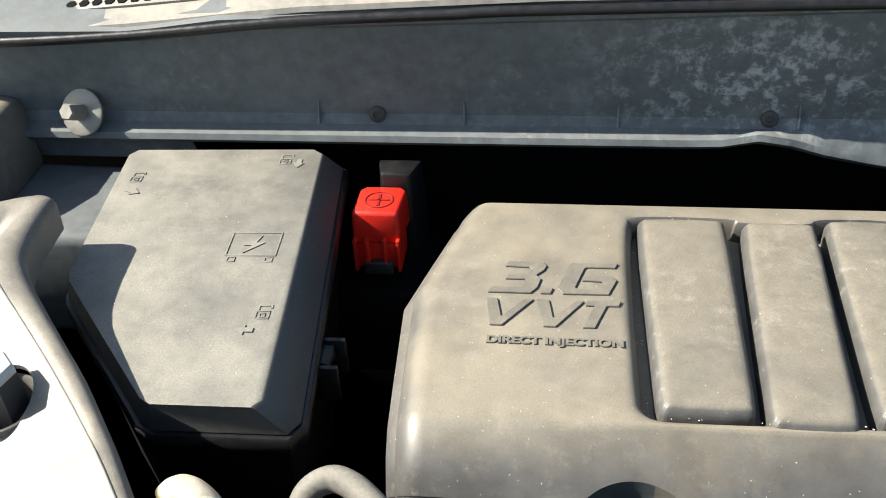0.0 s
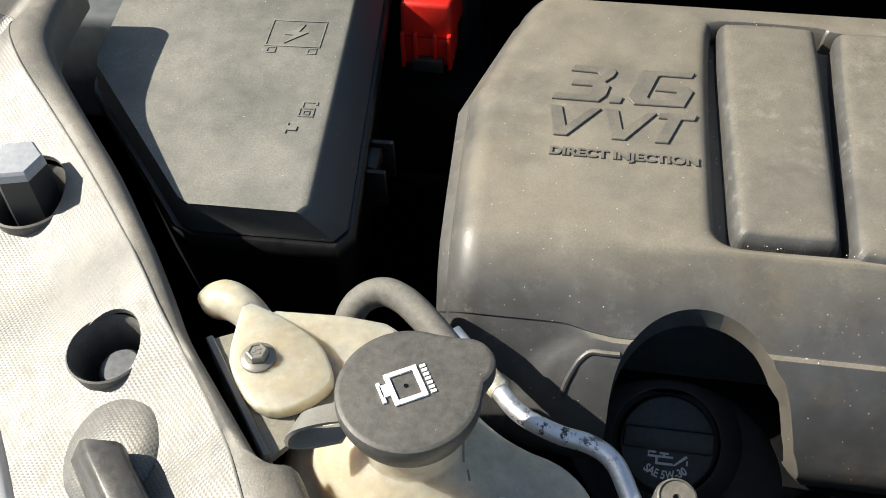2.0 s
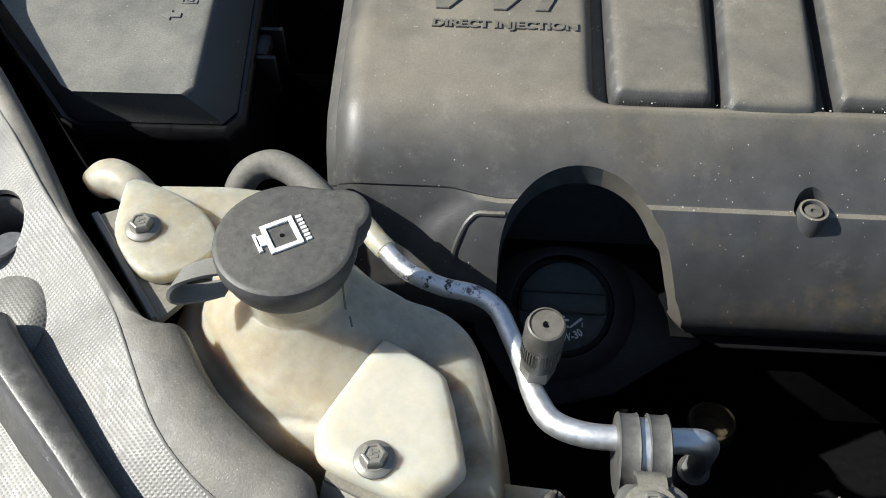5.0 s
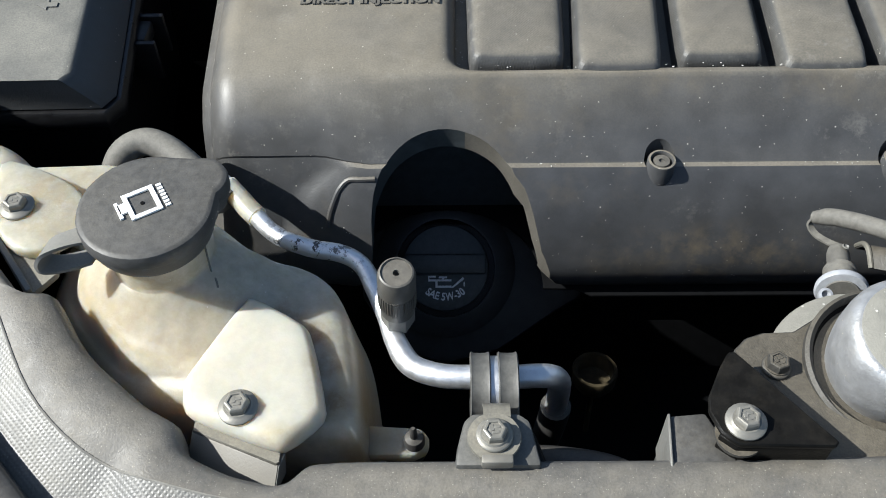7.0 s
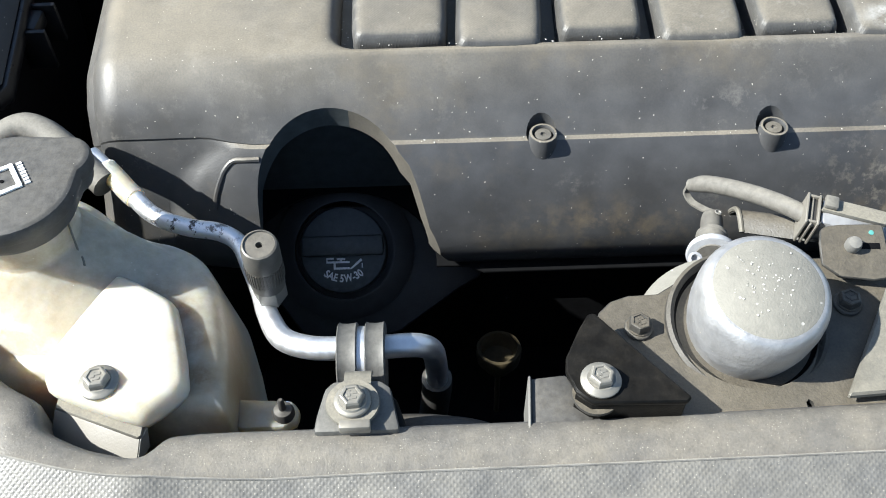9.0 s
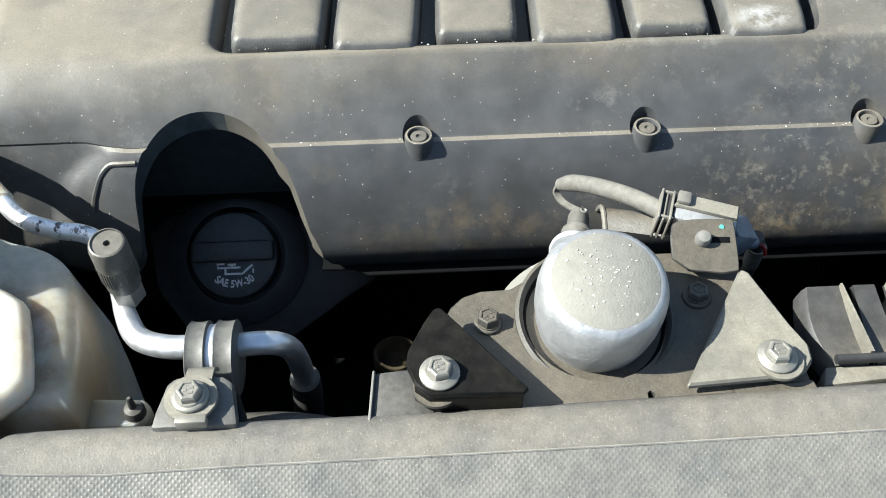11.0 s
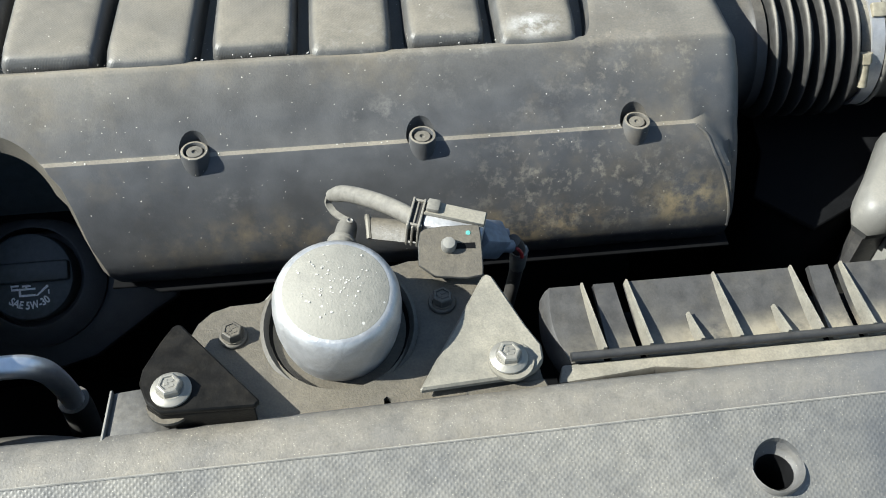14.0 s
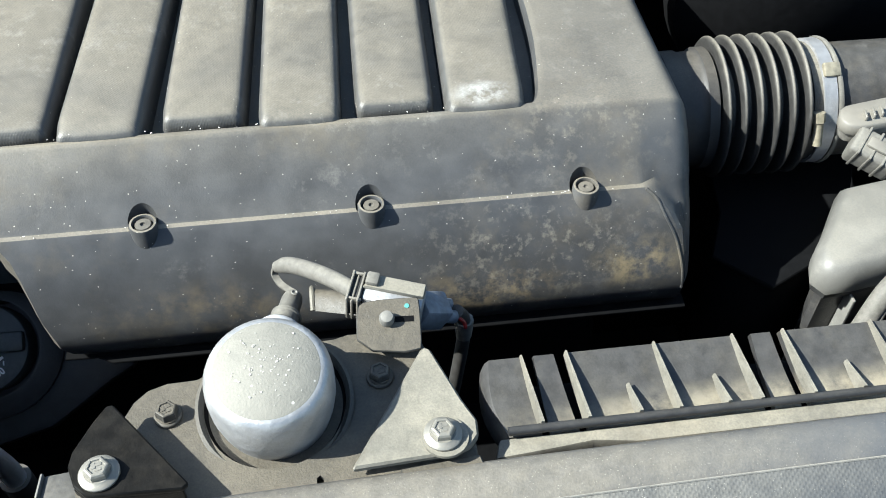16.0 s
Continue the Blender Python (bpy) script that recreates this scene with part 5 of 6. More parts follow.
vm = pose(0.0575, 0.2285, 1.077, 6, 2)
valve = part("valve_cap", lathe([(0.0082, 0.010), (0.0085, 0.018), (0.0085, 0.028), (0.0088, 0.029), (0.0088, 0.040), (0.0080, 0.0428), (0.0072, 0.0432), (0.0070, 0.0424), (0.0016, 0.0424), (0.0012, 0.039)], 36, vm), M_VALVE, ac_line, "dark knurled plastic valve cap")
knurl = None
for k in range(40):
    a = 2 * math.pi * k / 40
    knurl = box(-0.0003, 0.0003, 0.0080, 0.0090, 0.017, 0.0285, 0, knurl, vm @ pose(0, 0, 0, 0, 0, math.degrees(a)))
part("knurling", knurl, M_VALVE, valve)["kind"] = "stuff"
part("valve_nut", lathe([(0.0080, -0.002), (0.0082, 0.0), (0.0082, 0.009), (0.007, 0.0105)], 6, vm), M_STEEL, ac_line, "tarnished hex valve body", 20)
pipe_clamp = thing("pipe_clamp", (0.102, 0.16, 1.08), "black rubber-lined pipe clamp bolted to a steel foot", "pipe clamp")
for dx in (0.0962, 0.1088):
    part("clamp_band", lathe([(0.0062, -0.0040), (0.0170, -0.0046), (0.0179, -0.0040), (0.0174, -0.0030), (0.0172, 0.0), (0.0174, 0.0030), (0.0179, 0.0040), (0.0170, 0.0046), (0.0062, 0.0040)], 40, pose(dx, 0.1905, 1.0735, 0, 90)), M_BAND, pipe_clamp, "black rubber band")
part("clamp_hoop", lathe([(0.0150, -0.0042), (0.0160, -0.0042), (0.0160, 0.0042), (0.0150, 0.0042)], 40, pose(0.1025, 0.1905, 1.0735, 0, 90)), M_ALU, pipe_clamp, "bright steel hoop between the bands")
part("strap_tab", box(0.0955, 0.1085, 0.1408, 0.1448, 1.0965, 1.1018, 0.0008), M_STEEL, pipe_clamp, "bent bright end of the strap")
part("clamp_strap", ribbon([(0.1025, 0.1750, 1.0880), (0.1025, 0.1700, 1.0955), (0.1025, 0.162, 1.0985), (0.1025, 0.150, 1.0992), (0.1025, 0.142, 1.0988)], (0.0115, 0, 0), 0.0016), M_BRACKET_PALE, pipe_clamp, "dusty strap of the clamp")
part("washer", lathe([(0.0112, 1.0996), (0.0114, 1.1004), (0.0110, 1.1012), (0.006, 1.1013)], 32, pose(0.101, 0.153, 0)), M_BRACKET_PALE, pipe_clamp, "pale round washer")
part("foot", prism([(0.0855, 0.150), (0.0885, 0.163), (0.092, 0.1665), (0.112, 0.1665), (0.1165, 0.163), (0.1205, 0.142), (0.0845, 0.142)], 1.060, 1.0965, 0.002, 2, 0.001), M_BAND, pipe_clamp, "dusty grey steel foot")
part("foot_wing", prism([(0.1135, 0.1660), (0.1190, 0.1600), (0.1245, 0.142), (0.1200, 0.142), (0.1160, 0.160)], 1.050, 1.0900, 0.001, 1), M_BRACKET_DARK, pipe_clamp, "black folded wing of the foot")
bolt(pipe_clamp, 0.101, 0.153, 1.1013, 0.0054, 0.0078, turn=5)
drain_hose = thing("drain_hose", (0.14, 0.16, 1.0), "black rubber hose running under the shield", "hose")
part("hose", tube([(0.110, 0.168, 1.045), (0.135, 0.163, 1.052), (0.16, 0.158, 1.05), (0.185, 0.150, 1.03)], 0.009, 14), M_RUBBER, drain_hose)
dipstick = thing("dipstick_handle", (0.180, 0.309, 0.80), "dull yellow plastic dipstick handle", "dipstick")
DM = pose(0.180, 0.309, 0.872, -6)
part("handle", lathe([(0.002, -0.06), (0.0020, -0.004), (0.0095, 0.0), (0.0100, 0.007), (0.0150, 0.010), (0.0158, 0.019), (0.0150, 0.0210), (0.0128, 0.0210), (0.0120, 0.0185), (0.0118, 0.0080), (0.0005, 0.0075)], 28, DM), M_BRASS, dipstick)

# ---- horn and its brackets ----
horn = thing("horn", (0.277, 0.188, 1.09), "weathered silver metal horn can on a dusty bracket", "horn")
HM = pose(0.2765, 0.1925, 1.0915, 10, 0)
part("can", lathe([(0.0245, -0.012), (0.0258, -0.005), (0.0274, 0.003), (0.0285, 0.012), (0.0286, 0.0225), (0.0281, 0.0280), (0.0269, 0.0318), (0.0252, 0.0338), (0.0238, 0.0345), (0.0005, 0.0346)], 56, HM), M_CAN, horn, "bare silver can", 50)
part("can_top", lathe([(0.0238, 0.0340), (0.0228, 0.0349), (0.0005, 0.0352)], 48, HM), M_CAN_TOP, horn, "dull top crusted with pale crystals", 50)
spots = []
while len(spots) < 90:
    x, y = rng.gauss(-0.003, 0.0085), rng.gauss(0.0045, 0.0085)
    if math.hypot(x, y) < 0.0225:
        spots.append(HM @ Vector((x, y, 0.0354)))
part("crystal_crust", crumbs(spots, 0.0001, 0.00045), M_CRYSTAL, horn, "white salt crystals", 0)["kind"] = "stuff"
part("rim_ring", lathe([(0.0345, -0.004), (0.0362, -0.003), (0.0362, 0.001), (0.0345, 0.0022), (0.0325, 0.000), (0.0320, -0.009)], 56, HM), M_BRACKET, horn)
part("dish", lathe([(0.0315, -0.014), (0.0328, -0.003), (0.0322, -0.001), (0.029, -0.008)], 56, HM), M_DEEP, horn)
part("back_flange", lathe([(0.020, -0.034), (0.046, -0.0275), (0.0470, -0.0260), (0.0465, -0.0245), (0.038, -0.0215), (0.030, -0.0160), (0.0250, -0.0110)], 56, HM), M_CAN_TOP, horn, "pale crusted back flange", 50)
NM = Matrix.Translation((0.2775, 0.2500, 1.0690)) @ Vector((0.0080, 0.0330, -0.0060)).to_track_quat("Z", "Y").to_matrix().to_4x4()
part("terminal_collar", lathe([(0.0085, -0.0030), (0.0122, -0.0026), (0.0130, -0.0012), (0.0126, 0.0006), (0.0100, 0.0010), (0.0085, 0.0006)], 36, NM), M_PEG, horn, "pale ring collar", 50)
neck = part("terminal_neck", lathe([(0.0086, -0.004), (0.0086, 0.0050), (0.0080, 0.0062), (0.0076, 0.0066), (0.0076, 0.0112), (0.0082, 0.0118), (0.0082, 0.0136), (0.0070, 0.0146), (0.0060, 0.0160), (0.0057, 0.0270), (0.0050, 0.0300), (0.0034, 0.0316), (0.0005, 0.0320)], 28, NM), M_HOSE, horn, "grey stepped terminal neck", 40)
part("neck_hole", lathe([(0.0017, 0.0), (0.0021, 0.0005), (0.0015, 0.0009), (0.0010, 0.0001)], 14, pose(0.2857, 0.2755, 1.0705, -8, 12)), M_GREY, neck)
part("flange_eyelet", lathe([(0.0034, -0.001), (0.0036, 0.0014), (0.0022, 0.0018), (0.0018, -0.0008)], 18, pose(0.2665, 0.2430, 1.0735, 20)), M_PEG, horn, "pale eyelet")
horn_bracket = thing("horn_bracket", (0.28, 0.18, 1.08), "dusty pressed steel bracket carrying the horn", "bracket")
PLATE = [(0.196, 0.140), (0.196, 0.165), (0.2075, 0.194), (0.2115, 0.2025), (0.2175, 0.2085), (0.226, 0.2115), (0.240, 0.2120), (0.262, 0.226), (0.305, 0.228), (0.312, 0.230), (0.345, 0.230), (0.352, 0.205), (0.365, 0.165), (0.366, 0.140)]
plate = part("plate", prism(PLATE, 1.0855, 1.0890, 0.0008, 1), M_BRACKET, horn_bracket)
cut(plate, [lathe([(0.0318, 1.0), (0.0318, 1.2)], 48, pose(0.2765, 0.1915, 0)), prism([(0.2935, 0.149), (0.2935, 0.1525), (0.295, 0.154), (0.2965, 0.1525), (0.2965, 0.149)], 1.0, 1.2)])
for x, y in ((0.228, 0.1925), (0.3255, 0.2020)):
    bolt(horn_bracket, x, y, 1.0890, 0.0052, 0.0066, (0, 0), 20, "small dust-covered hex bolt", M_BRACKET, 0.0070)
side_plate = thing("side_bracket", (0.21, 0.165, 1.08), "black folded steel bracket held by a flange bolt", "bracket")
SIDE = [(0.2065, 0.1925), (0.2035, 0.1920), (0.1985, 0.184), (0.1915, 0.170), (0.1905, 0.163), (0.1940, 0.1535), (0.200, 0.1475), (0.239, 0.1465), (0.2415, 0.1490)]
part("plate", prism(SIDE, 1.1005, 1.1035, 0.0008, 1), M_BRACKET_DARK, side_plate)
part("washer", lathe([(0.0100, 1.0985), (0.0102, 1.0992), (0.0100, 1.1003), (0.006, 1.1004)], 32, pose(0.2030, 0.1555, -0.0030)), M_BRACKET, side_plate, "tarnished round washer")
part("fold", prism([(0.1935, 0.1535), (0.200, 0.1480), (0.239, 0.1470), (0.239, 0.1490), (0.2005, 0.1500), (0.195, 0.1550)], 1.084, 1.1008, 0.0005, 1), M_BRACKET_DARK, side_plate)
bolt(side_plate, 0.2045, 0.1575, 1.1036, turn=12)
right_plate = thing("corner_bracket", (0.345, 0.17, 1.08), "pale dusty triangular steel bracket with a flange bolt", "bracket")
RIGHT = [(0.3455, 0.2105), (0.3475, 0.2125), (0.3505, 0.2105), (0.3615, 0.180), (0.3665, 0.169), (0.3660, 0.161), (0.3620, 0.1560), (0.356, 0.1535), (0.309, 0.1510)]
part("plate", prism(RIGHT, 1.0925, 1.0965, 0.001, 1), M_BRACKET_PALE, right_plate)
part("foot", prism([(0.330, 0.142), (0.330, 0.152), (0.366, 0.155), (0.369, 0.142)], 1.080, 1.0905, 0.0008, 1), M_BRACKET, right_plate)
part("washer", lathe([(0.0103, 1.0960), (0.0105, 1.0968), (0.0102, 1.0977), (0.006, 1.0978)], 32, pose(0.3512, 0.1612, 0)), M_BRACKET_PALE, right_plate, "tarnished round washer")
bolt(right_plate, 0.3500, 0.1620, 1.0978, turn=0)
mount_left = thing("support_block", (0.183, 0.155, 1.0), "dusty black plastic support block under the bracket", "support")
part("block", prism([(0.1745, 0.140), (0.1765, 0.168), (0.1925, 0.1695), (0.2015, 0.150), (0.2035, 0.140)], 1.0, 1.0905, 0.0015, 2), M_CAP, mount_left)
# paler grey strip stands in for the sunlit left edge of the block
part("lit_edge_strip", prism([(0.1735, 0.140), (0.1757, 0.168), (0.1770, 0.168), (0.1748, 0.140)], 1.06, 1.0925, 0.0004, 1), M_GREY, mount_left)

# ---- horn lead and plug ----
plug = thing("wire_plug", (0.335, 0.232, 1.10), "dusty grey wiring plug pinned to the horn bracket", "plug")
PM = pose(0.3365, 0.2435, 1.0940, 6, 4, -18) @ Matrix.Diagonal((1.0, 1.15, 1.15, 1))
part("metal_shell", prism([(-0.0155, -0.0065), (0.0150, -0.0065), (0.0150, 0.0065), (-0.0155, 0.0065)], -0.006, 0.0075, 0.0020, 2, 0, None, PM), M_CAN, plug, "worn silver metal sleeve", 30)
part("top_plate", prism([(-0.0160, -0.0010), (0.0148, -0.0010), (0.0148, 0.0066), (-0.0125, 0.0066)], 0.0070, 0.0088, 0.0006, 1, 0, None, PM), M_BRACKET_PALE, plug, "dusty top plate")
part("latch", prism([(-0.0150, 0.0), (-0.0085, 0.0), (-0.0085, 0.0062), (-0.0150, 0.0062)], 0.0085, 0.0112, 0.0010, 2, 0, None, PM), M_HOSE, plug)
for dx, h in ((-0.0165, 0.0085), (-0.0195, 0.0072), (-0.0220, 0.0085)):
    part("collar_rib", box(dx - 0.0006, dx + 0.0006, -0.0085, 0.0070, -0.007, h, 0.0003, None, PM, 1), M_PALE, plug, "pale ribbed collar")
for dy in (-0.0075, 0.0055):
    part("collar_rail", box(-0.0225, -0.0150, dy, dy + 0.0012, 0.004, 0.0080, 0.0003, None, PM, 1), M_PALE, plug, "pale ribbed collar")
part("collar_core", box(-0.0225, -0.0150, -0.0070, 0.0060, -0.006, 0.0065, 0.001, None, PM), M_BLACK, plug)
SOCK = PM @ pose(0.0125, 0.0010, -0.0035, 0, 32, 34)
housing = part("housing", box(0.0, 0.0170, -0.0068, 0.0068, -0.0075, 0.0055, 0.0016, None, SOCK), M_BLUE, plug, "slate blue plug housing")
for dy in (-0.0034, 0.0036):
    part("socket", lathe([(0.0030, 0), (0.0030, 0.0065), (0.002, 0.0068)], 14, SOCK @ pose(0.0168, dy, -0.001, 0, 90)), M_BLUE, housing)
part("wire", tube([(0.3700, 0.2425, 1.0765), (0.3722, 0.2420, 1.0735), (0.3730, 0.2412, 1.0700)], 0.0010, 8), M_DARK_RED, plug, "short red wire end")
CP = pose(0.3320, 0.2275, 1.1000, 16, 0, -3)
part("clip_plate", prism(rounder([(-0.0155, -0.0150), (0.0150, -0.0180), (0.0158, -0.010), (0.0158, 0.0095), (0.0145, 0.0112), (-0.0105, 0.0105), (-0.0150, 0.0070)], 1), -0.001, 0.0010, 0.0005, 1, 0, None, CP), M_BRACKET, plug, "dusty steel clip plate")
# a thin near-black bar on the plate gives the slot's shade
part("slot", box(0.0005, 0.0125, -0.0018, 0.0012, 0.0008, 0.0012, 0, None, CP), M_DEEP, plug, "near-black bar for the shade in the slot")
part("clip_pin", lathe([(0.0036, 0), (0.0038, 0.0030), (0.0030, 0.0050), (0.001, 0.0056)], 18, CP @ pose(-0.0005, -0.0005, 0.001)), M_GREY, plug, "grey plastic pin")
part("paint_dot", lathe([(0.0012, 0), (0.0012, 0.0003)], 12, CP @ pose(0.0095, 0.0065, 0.001)), M_TEAL, plug, "small blue-green paint dot")
lead = thing("horn_lead", (0.29, 0.255, 1.09), "grey rubber-sleeved horn lead bent back on itself", "cable")
part("sleeve", tube([(0.3185, 0.2500, 1.0960), (0.3080, 0.2630, 1.0920), (0.2955, 0.2790, 1.0835), (0.2840, 0.2930, 1.0735), (0.2765, 0.2995, 1.0660)], 0.0043, 16, 8, None, lambda t: 0.0046 - 0.0012 * max(0, t - 0.85) / 0.15), M_HOSE, lead)
part("tongue", ribbon([(0.2755, 0.2985, 1.0675), (0.2745, 0.2975, 1.0630), (0.2770, 0.2925, 1.0605), (0.2815, 0.2860, 1.0620), (0.2850, 0.2805, 1.0650)], (0.0030, 0.0022, 0.0), 0.0012), M_HOSE, lead, "flat grey end folded back into the horn")
tape = thing("cable_loom", (0.36, 0.21, 1.05), "black taped wiring loom with frayed tape", "cable")
part("loom", tube([(0.3690, 0.2480, 1.0760), (0.3735, 0.2525, 1.0640), (0.3745, 0.2540, 1.0480), (0.3720, 0.2530, 1.0200), (0.3660, 0.2500, 0.9700)], 0.0038, 12, 6), M_RUBBER, tape)
part("frayed_tape", tube([(0.3742, 0.2532, 1.0620), (0.3745, 0.2540, 1.0470)], 0.0050, 9, 2, None, lambda t: 0.0052 - 0.0008 * t), M_HOSE, tape, "pale frayed tape end")
back_panel = thing("horn_backing", (0.303, 0.24, 1.07), "dusty steel tab behind the horn", "bracket")
sheet = []
for k in range(9):
    s = k / 8
    bulge = math.sin(math.pi * s)
    sheet.append([(0.2950 + 0.036 * u, 0.2620 + 0.0200 * s - 0.020 * u + 0.002 * bulge, 1.0705 + 0.013 * u - 0.007 * s + 0.0065 * bulge) for u in (0.0, 0.35, 0.7, 1.0)])
tab_bm = bmesh.new()
grid = [[tab_bm.verts.new(p) for p in row] for row in sheet]
for a, c in zip(grid, grid[1:]):
    for k in range(3):
        tab_bm.faces.new((a[k], a[k + 1], c[k + 1], c[k]))
bmesh.ops.recalc_face_normals(tab_bm, faces=tab_bm.faces)
bmesh.ops.solidify(tab_bm, geom=tab_bm.faces[:], thickness=0.0018)
part("tab", tab_bm, M_BRACKET, back_panel, "curved brown sheet", 50)
part("rolled_edge", tube([row[0] for row in sheet], 0.0014, 8, 2), M_BRACKET_PALE, back_panel, "pale rolled edge")

# ---- air intake duct behind the shield ----
duct = thing("air_intake_duct", (0.5, 0.18, 1.05), "dusty grey-black plastic air intake duct with ribs and slots", "air duct")


def duct_panel(x0, x1, x2, x3, curl=False):
    """A tilted panel: x0..x1 along the back, x2..x3 along the front."""
    bm, n, rows = bmesh.new(), 8, []
    for k in range(n + 1):
        t = k / n
        y, z = 0.2045 + (0.166 - 0.2045) * t, 1.0905 - 0.008 * math.sin(t * math.pi / 2)
        a, c = x0 + (x2 - x0) * t, x1 + (x3 - x1) * t
        lo = a - 0.004 * math.sin(math.pi * t) if curl else a
        rows.append([bm.verts.new((lo + (c - lo) * s, y, z - (0.010 * (1 - s / 0.2) ** 2 if curl and s < 0.2 else 0))) for s in (0, 0.05, 0.1, 0.2, 0.6, 1.0)])
    for p, q in zip(rows, rows[1:]):
        for i in range(5):
            bm.faces.new((p[i], p[i + 1], q[i + 1], q[i]))
    bmesh.ops.recalc_face_normals(bm, faces=bm.faces)
    bmesh.ops.solidify(bm, geom=bm.faces[:], thickness=0.004)
    return bm


for a in ((0.374, 0.393, 0.378, 0.397, True), (0.3995, 0.4095, 0.4010, 0.4145), (0.4150, 0.4995, 0.4190, 0.5040), (0.5085, 0.5185, 0.5090, 0.5220), (0.5235, 0.620, 0.5270, 0.625), (0.6300, 0.640, 0.6310, 0.643), (0.6460, 0.75, 0.6480, 0.75)):
    part("panel", duct_panel(*a), M_DUCT, duct, "", 40)
for x, ln in ((0.3935, 1.0), (0.4155, 1.0), (0.4400, 0.5), (0.4590, 1.0), (0.4825, 0.5), (0.4985, 1.0), (0.5245, 1.0), (0.5490, 0.5), (0.5700, 1.0), (0.60, 0.5), (0.62, 1.0), (0.646, 1.0), (0.68, 1.0)):
    bm = bmesh.new()
    y1 = 0.1665 + 0.038 * ln
    pts = [(-0.0009, y1, 0.0), (0.0009, y1, 0.0), (0.0016, 0.1685, 0.0), (-0.0016, 0.1685, 0.0)]
    lo = [bm.verts.new((x + 0.004 * (0.2045 - y) / 0.038 + px, y, 1.080 + 0.009 * min(1, (y - 0.1665) / 0.03) )) for px, y, _ in pts]
    hi = [bm.verts.new((x + 0.004 * (0.2045 - y) / 0.038 + px * 0.5, y, z)) for (px, y, _), z in zip(pts, (1.0925, 1.0925, 1.0895, 1.0895) if ln == 1.0 else (1.0878, 1.0878, 1.0900, 1.0900))]
    bm.faces.new(hi)
    bm.faces.new(lo[::-1])
    for i in range(4):
        bm.faces.new((lo[i], lo[(i + 1) % 4], hi[(i + 1) % 4], hi[i]))
    part("fin", bm, M_DUCT_LIP, duct)
part("front_bar", tube([(0.381, 0.1668, 1.0866), (0.5, 0.1672, 1.0866), (0.75, 0.1680, 1.0866)], 0.0022, 12, 2), M_BLACK, duct)
part("lip", prism([(0.3735, 0.156), (0.377, 0.166), (0.75, 0.167), (0.75, 0.157), (0.56, 0.1575), (0.44, 0.157), (0.42, 0.160), (0.40, 0.158)], 1.068, 1.0825, 0.0015, 2), M_DUCT_LIP, duct, "dusty front lip")
# near-black colour stands in for the shade below the slots
part("underbody", box(0.385, 0.75, 0.168, 0.20, 1.03, 1.074, 0.004), M_DEEP, duct, "near-black body for the shade inside the duct")

# ---- right of the engine: intake bellows and air box ----
BM_ = pose(0.526, 0.462, 1.019, 0, 88, -3) @ Matrix.Diagonal((0.965, 0.965, 1, 1))
bellows = thing("intake_bellows", (0.60, 0.425, 1.0), "black ribbed rubber air intake bellows with a steel band clamp", "air hose")
part("cuff", lathe([(0.041, -0.02), (0.0415, 0.020), (0.0440, 0.022), (0.0440, 0.034), (0.0425, 0.036), (0.0430, 0.046), (0.0455, 0.048), (0.0455, 0.055)], 56, BM_), M_RUBBER, bellows, "smooth black rubber cuff", 50)
prof = [(0.036, 0.050), (0.037, 0.053)]
x = 0.054
for k in range(6):
    prof += [(0.0370, x), (0.0372, x + 0.0030), (0.0490, x + 0.0035), (0.0518, x + 0.0042), (0.0529, x + 0.0052), (0.0529, x + 0.0060), (0.0518, x + 0.0070), (0.0490, x + 0.0077), (0.0372, x + 0.0082)]
    x += 0.0112
prof += [(0.0445, x), (0.0445, 0.142)]
part("bellows", lathe(prof, 56, BM_), M_BELLOWS, bellows, "", 50)
part("band_clamp", lathe([(0.0455, 0.1275), (0.0468, 0.1275), (0.0468, 0.1365), (0.0455, 0.1365)], 56, BM_), M_CAN, bellows, "bright steel band clamp")
part("cuff_lip", lathe([(0.0440, 0.1372), (0.0474, 0.1374), (0.0480, 0.1388), (0.0474, 0.1405), (0.0440, 0.1408)], 56, BM_), M_HOSE, bellows, "dusty grey lip of the cuff", 50)
screw = part("clamp_screw", tube([(0.6460, 0.4120, 1.0390), (0.6465, 0.4060, 1.0240)], 0.0034, 14, 2), M_SCREW, bellows, "pale brass-coloured clamp screw")
part("screw_head", tube([(0.6455, 0.4150, 1.0460), (0.6460, 0.4122, 1.0395)], 0.0046, 6, 2), M_SCREW, screw, "", 20)
part("clamp_housing", prism([(-0.006, -0.005), (0.006, -0.005), (0.006, 0.005), (-0.006, 0.005)], -0.002, 0.002, 0.001, 2, 0, None, pose(0.657, 0.436, 1.0655, 35)), M_SCREW, bellows, "clamp housing")
part("outlet", lathe([(0.044, 0.123), (0.0445, 0.141), (0.0425, 0.143), (0.0425, 0.155), (0.042, 0.30)], 48, BM_), M_DUCT, bellows, "grey plastic air meter tube")
air_meter = thing("air_meter", (0.70, 0.38, 1.05), "grey plastic air meter plug with a pink seal", "sensor plug")
plate = rounder([(0.634, 0.376), (0.640, 0.387), (0.655, 0.390), (0.76, 0.408), (0.76, 0.380), (0.652, 0.366), (0.638, 0.367)], 1)
part("flange", loft([(grown(plate, -0.0006), 1.0660), (plate, 1.0670), (plate, 1.0735), (grown(plate, -0.0010), 1.0745)]), M_PALE, air_meter, "pale grey moulded flange", 50)
part("under_flange", loft([(grown(plate, -0.003), 1.0590), (grown(plate, -0.002), 1.0655)]), M_HOSE, air_meter)
